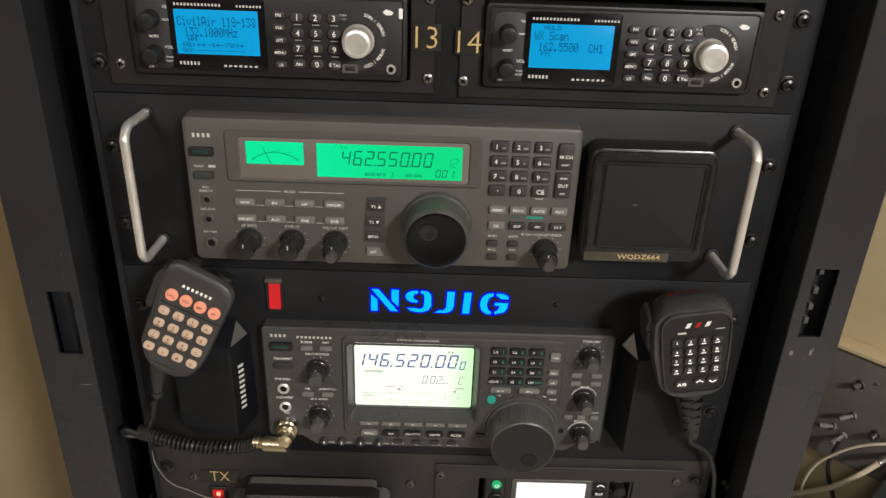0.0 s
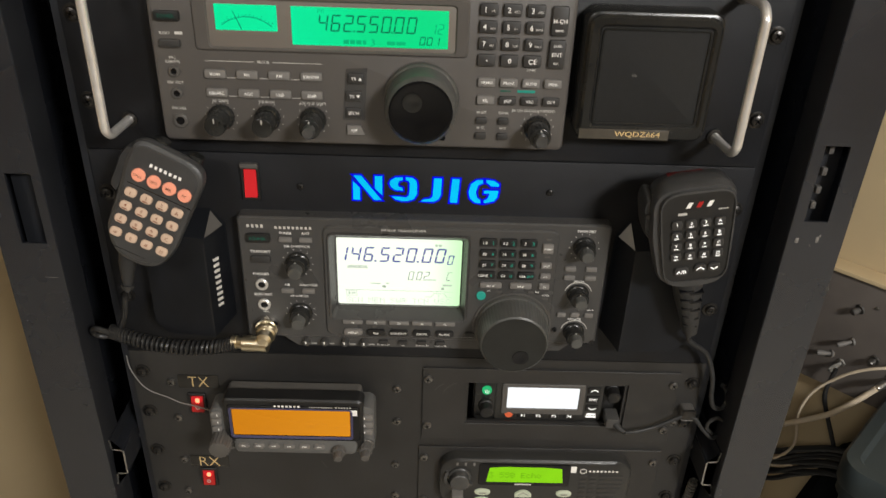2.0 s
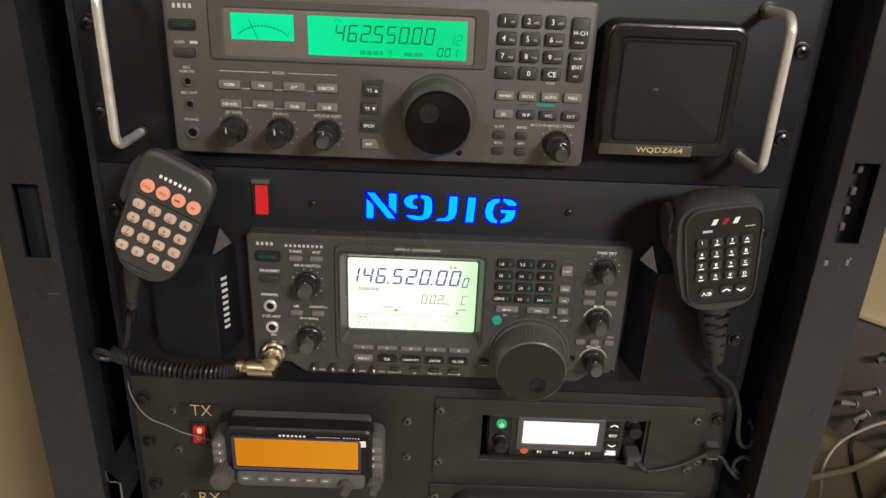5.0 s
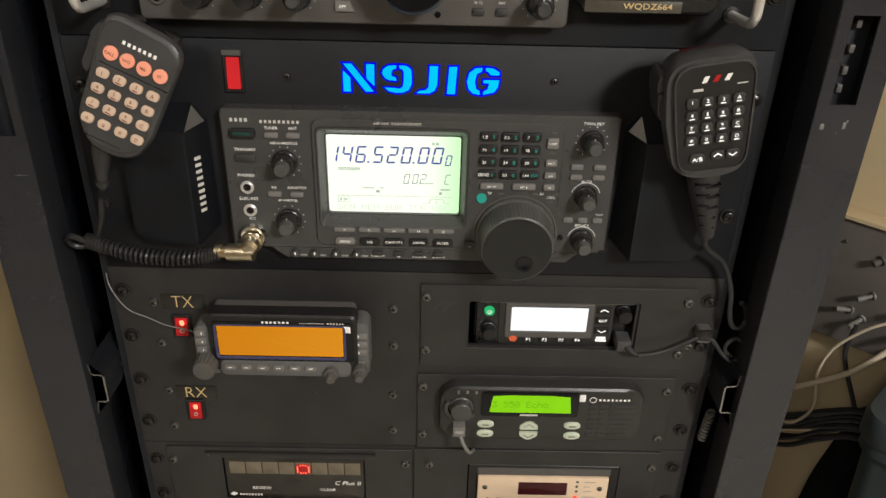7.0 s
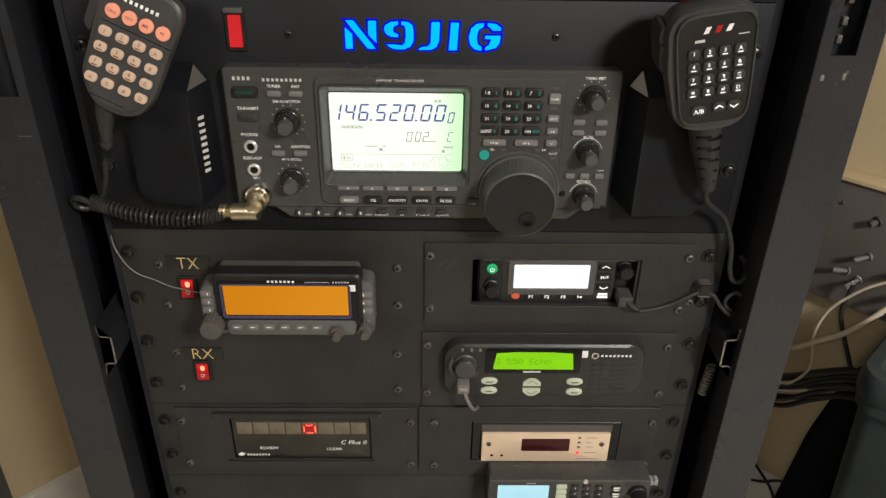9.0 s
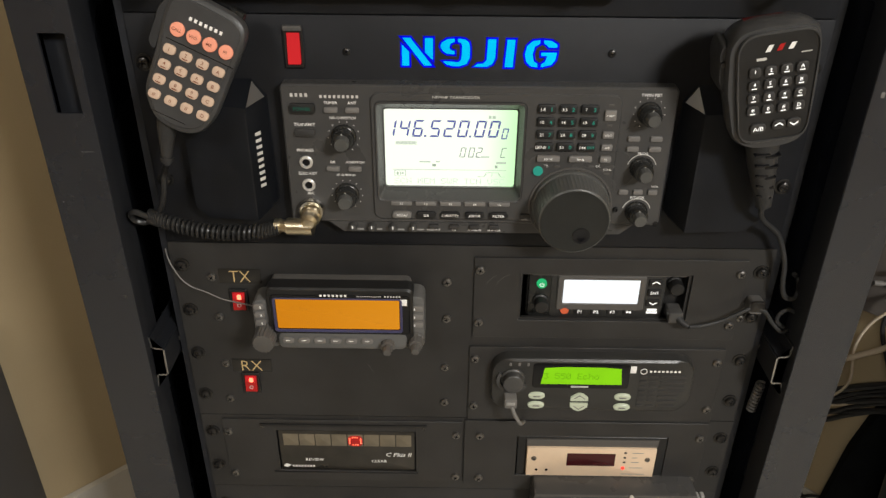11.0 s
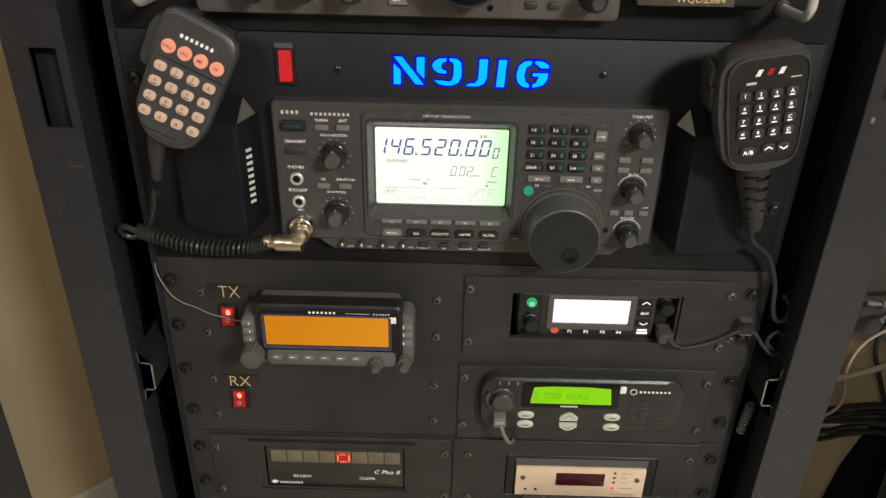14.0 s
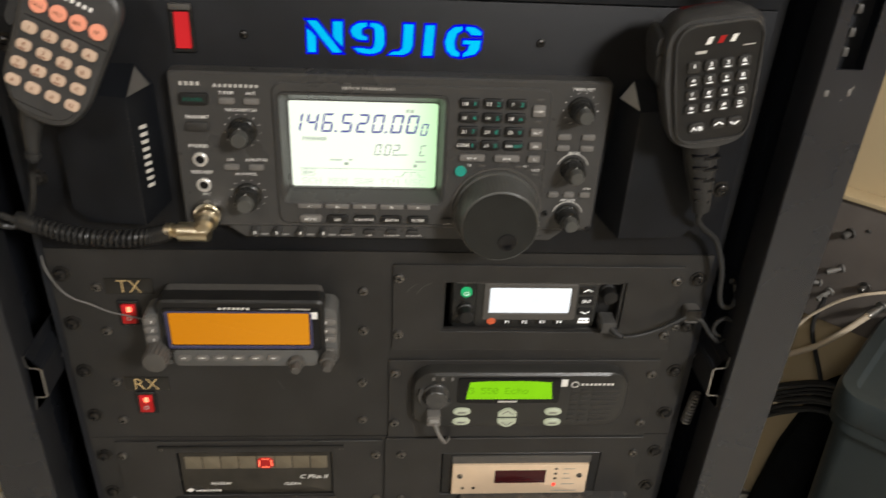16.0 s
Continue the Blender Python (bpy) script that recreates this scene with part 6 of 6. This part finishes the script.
part("band", bezel((225.5, 237.5, 992, 1004), (227, 236, 993.5, 1002.5), -0.1, -10, 3, 2, 0.3), M_CHARTRIM, cl)
part("cover", plate(226, 238, 994, 1004, -9, -11, 2, 1), M_SCREW, cl)
screw(cl, 224, 981.5, -0.1, 3.4, M_SCREWB)
pts = []
for i in range(9 * 12):
    t = 2 * math.pi * i / 12
    k = i / 107
    pts.append((253 - 3 * k + 3.2 * math.cos(t), -6 + 3.2 * math.sin(t), 918 - 30 * k))
solid("coiled_lead", tube(pts, 1.2, 6), M_CHARTRIM, "short grey coiled lead beside the slide rail", "cable", at=(246, -6, 920))

# ---- bulkhead plate and coax on the wall ----
NB = Vector((-S, -S, 0))


def on_wall(a, z, out):
    """A point a mm along the wall from x = 595, z up, out mm in front of it."""
    base = Vector((614.8, 445.2, 0))
    return tuple(base + DR * a + NB * out + Vector((0, 0, z)))


def wall_box(a0, a1, z0, z1, o0, o1, bev=0.0):
    bm = box(a0, a1, -o1, -o0, z0, z1, bev)
    m = Matrix(((S, S, 0, 614.8), (-S, S, 0, 445.2), (0, 0, 1, 0), (0, 0, 0, 1)))
    bmesh.ops.transform(bm, matrix=m, verts=bm.verts)
    return bm


bk = thing("bulkhead_plate", *on_wall(100, 705, 0), "dark metal bulkhead plate with coax connectors on the wall", "panel")
part("plate", wall_box(-160, 420, 706, 894, 1, 28, 1.5), M_GROUND, bk)
part("top_trim", wall_box(-160, 420, 894.5, 901, 1, 34, 1.5), M_WALL, bk, "beige wooden ledge")


def connector(a, z, length, mats, drop=0.0, swing=0.0, r=5.0):
    d = Vector((0, 0, -drop)) + NB + DR * swing
    d.normalize()
    p0 = Vector(on_wall(a, z, 28))
    segs = [(r * 1.5, 0), (r * 1.5, 3), (r * 0.75, 3.2), (r * 0.75, length * 0.45), (r, length * 0.46), (r, length * 0.9), (r * 0.8, length)]
    c = part("connector", tube([tuple(p0 + d * s) for _, s in segs], [q for q, _ in segs], 16), mats, bk, "metal coax connector")
    return p0 + d * length


for a, z in ((-10, 860), (-22, 768), (60, 860)):
    part("screw", tube([on_wall(a, z, 28), on_wall(a, z, 30)], [3, 2], 12), M_SCREWB, bk)
connector(41, 850, 15, M_CHARTRIM, 0.3, -0.5)
e = connector(46, 796, 24, M_KEYGREY, 0.35, -0.9, 4)
e = connector(41, 756, 26, M_KEYLIGHT, 0.4, -0.4, 4)
e2 = connector(24, 762, 26, M_KEYGREY, -0.2, -0.8, 4)
connector(80, 782, 14, M_SCREWB, 0.2, -0.2, 4.6)
e3 = connector(108, 762, 30, M_ZINC, 0.25, -0.35, 5.4)
W = lambda a, z, o: on_wall(a, z, o)
solid("coax_cable", tube(smooth_path([tuple(e3), W(78, 723, 68), W(54, 689, 72), W(18, 654, 74), W(-12, 627, 74), W(-60, 598, 72), W(-120, 574, 70)], 8), 4.3, 12), M_COAXW, "thick off-white coax cable from the bulkhead", "cable", at=tuple(e3))
solid("coax_cable", tube(smooth_path([W(150, 812, 40), W(100, 797, 64), W(71, 778, 70), W(48, 752, 72), W(26, 716, 74), W(17, 670, 74), W(24, 612, 70), W(10, 575, 70), W(-10, 560, 70), W(-70, 548, 66)], 8), 2.2, 10), M_COAXW, "thin off-white coax cable looping down", "cable", at=W(95, 778, 66))
solid("power_cable", tube(smooth_path([W(40, 752, 46), W(37, 716, 50), W(41, 693, 50), W(52, 668, 50), W(67, 635, 48), W(84, 590, 40)], 8), 3.2, 10), M_RUBBER, "black cable hanging from the bulkhead", "cable", at=W(36, 748, 62))
bd = thing("cable_bundle", *W(0, 560, 50), "bundle of black cables along the wall", "cable")
rb = random.Random(5)
for i in range(9):
    z0, z1 = 571 - i * 6.4 + rb.uniform(-6, 6), 622 - i * 6 + rb.uniform(-6, 6)
    part("strand", tube(smooth_path([W(-150, z0 - 50, 50 + rb.uniform(-10, 10)), W(-60, z0 - 28, 55 + rb.uniform(-12, 12)), W(0, z0, 55 + rb.uniform(-12, 12)), W(40, (z0 + z1) / 2, 52), W(90, z1, 48), W(180, z1 + 6, 46)], 6), rb.uniform(2.6, 5.6), 8), M_CORD, bd)
# pale tube put in for the bright highlight along the bundle
solid("highlight_streak", tube(smooth_path([W(-60, 560, 74), W(-20, 548, 80), W(10, 560, 78), W(30, 566, 66)], 8), 1.6, 8), M_COAXW, "thin pale tube drawn as the highlight streak over the black bundle", "cable", at=W(0, 555, 78))


# ---- black solid in place of the bin's shadow, and outlet low on the wall ----
bag = bmesh.new()
rings = []
for k, (a0, z) in enumerate(((-6, 0), (2, 40), (12, 160), (24, 311), (38, 453), (57, 547), (74, 600), (92, 622))):
    th = (54, 62, 62, 56, 48, 38, 24, 8)[k]
    row = [(a0, 3), (a0 + 2, th * 0.55), (a0 + 12, th * 0.9), (a0 + 30, th), (105, th), (112, th * 0.8), (112, 3)]
    rings.append([W(a, z, o) for a, o in row])
loft(bag, rings)
solid("bin_shade_block", bag, M_SHADE, "black solid standing in for the shadow between storage bin and wall", "bag", at=W(60, 0, 30))
ot = thing("wall_outlet", *W(2, 262, 0), "off-white wall outlet plate with black cords", "outlet")
part("plate", wall_box(-33, 37, 204, 320, 1, 6, 2), M_BASE, ot)
part("socket", wall_box(-14, 18, 268, 300, 6.2, 9, 1.5), M_BASE, ot)
solid("loose_cable", tube(smooth_path([W(-50, 356, 20), W(-26, 346, 26), W(0, 328, 30), W(16, 308, 28), W(30, 270, 24), W(36, 200, 20), W(38, 40, 16)], 8), 2.6, 8), M_CORD, "thin black power cord hanging past the outlet", "cable", at=W(0, 328, 30))
solid("loose_cable", tube(smooth_path([W(-60, 290, 24), W(-28, 304, 28), W(0, 320, 32), W(22, 334, 26), W(60, 340, 14)], 8), 2.6, 8), M_CORD, "thin black power cord crossing the outlet", "cable", at=W(0, 320, 32))


# ---- storage bin beside the rack ----
def on_bin(u, v, z):
    return tuple(Vector((536, 192, 0)) + DR * u - NB * v + Vector((0, 0, z)))


bn = thing("storage_bin", *on_bin(200, 110, 0), "dark blue-grey plastic storage bin with flat lid", "bin")
ring = lambda g, z: [on_bin(u, v, z) for u, v in outline(-g, 440 + g, -g, 215 + g, 24 + g, 5)]
part("tub", loft(bmesh.new(), [ring(-30, 0), ring(-28, 6), ring(0, 698), ring(7, 700), ring(7, 720)]), M_BINBLUE, bn)
part("lid", loft(bmesh.new(), [ring(9, 716), ring(11, 720), ring(11, 746), ring(7, 753), ring(-8, 755), ring(-14, 749), ring(-40, 749)]), M_BINBLUE, bn, "dark flat lid")

# ---- grey case on the floor beside the rack ----
gc = thing("computer_case", -872, 420, 0, "tall grey metal case standing by the wall", "case")
part("body", box(-990, -790, 330, 520, 6, 560, 4), M_CASEGREY, gc)
part("top_cover", box(-992, -788, 328, 522, 560.5, 590, 5), M_KEYGREY, gc, "lighter grey top cover")
for sx in (-970, -806):
    for sy in (350, 500):
        part("foot", box(sx - 12, sx + 12, sy - 12, sy + 12, 0, 6, 1), M_RUBBER, gc)
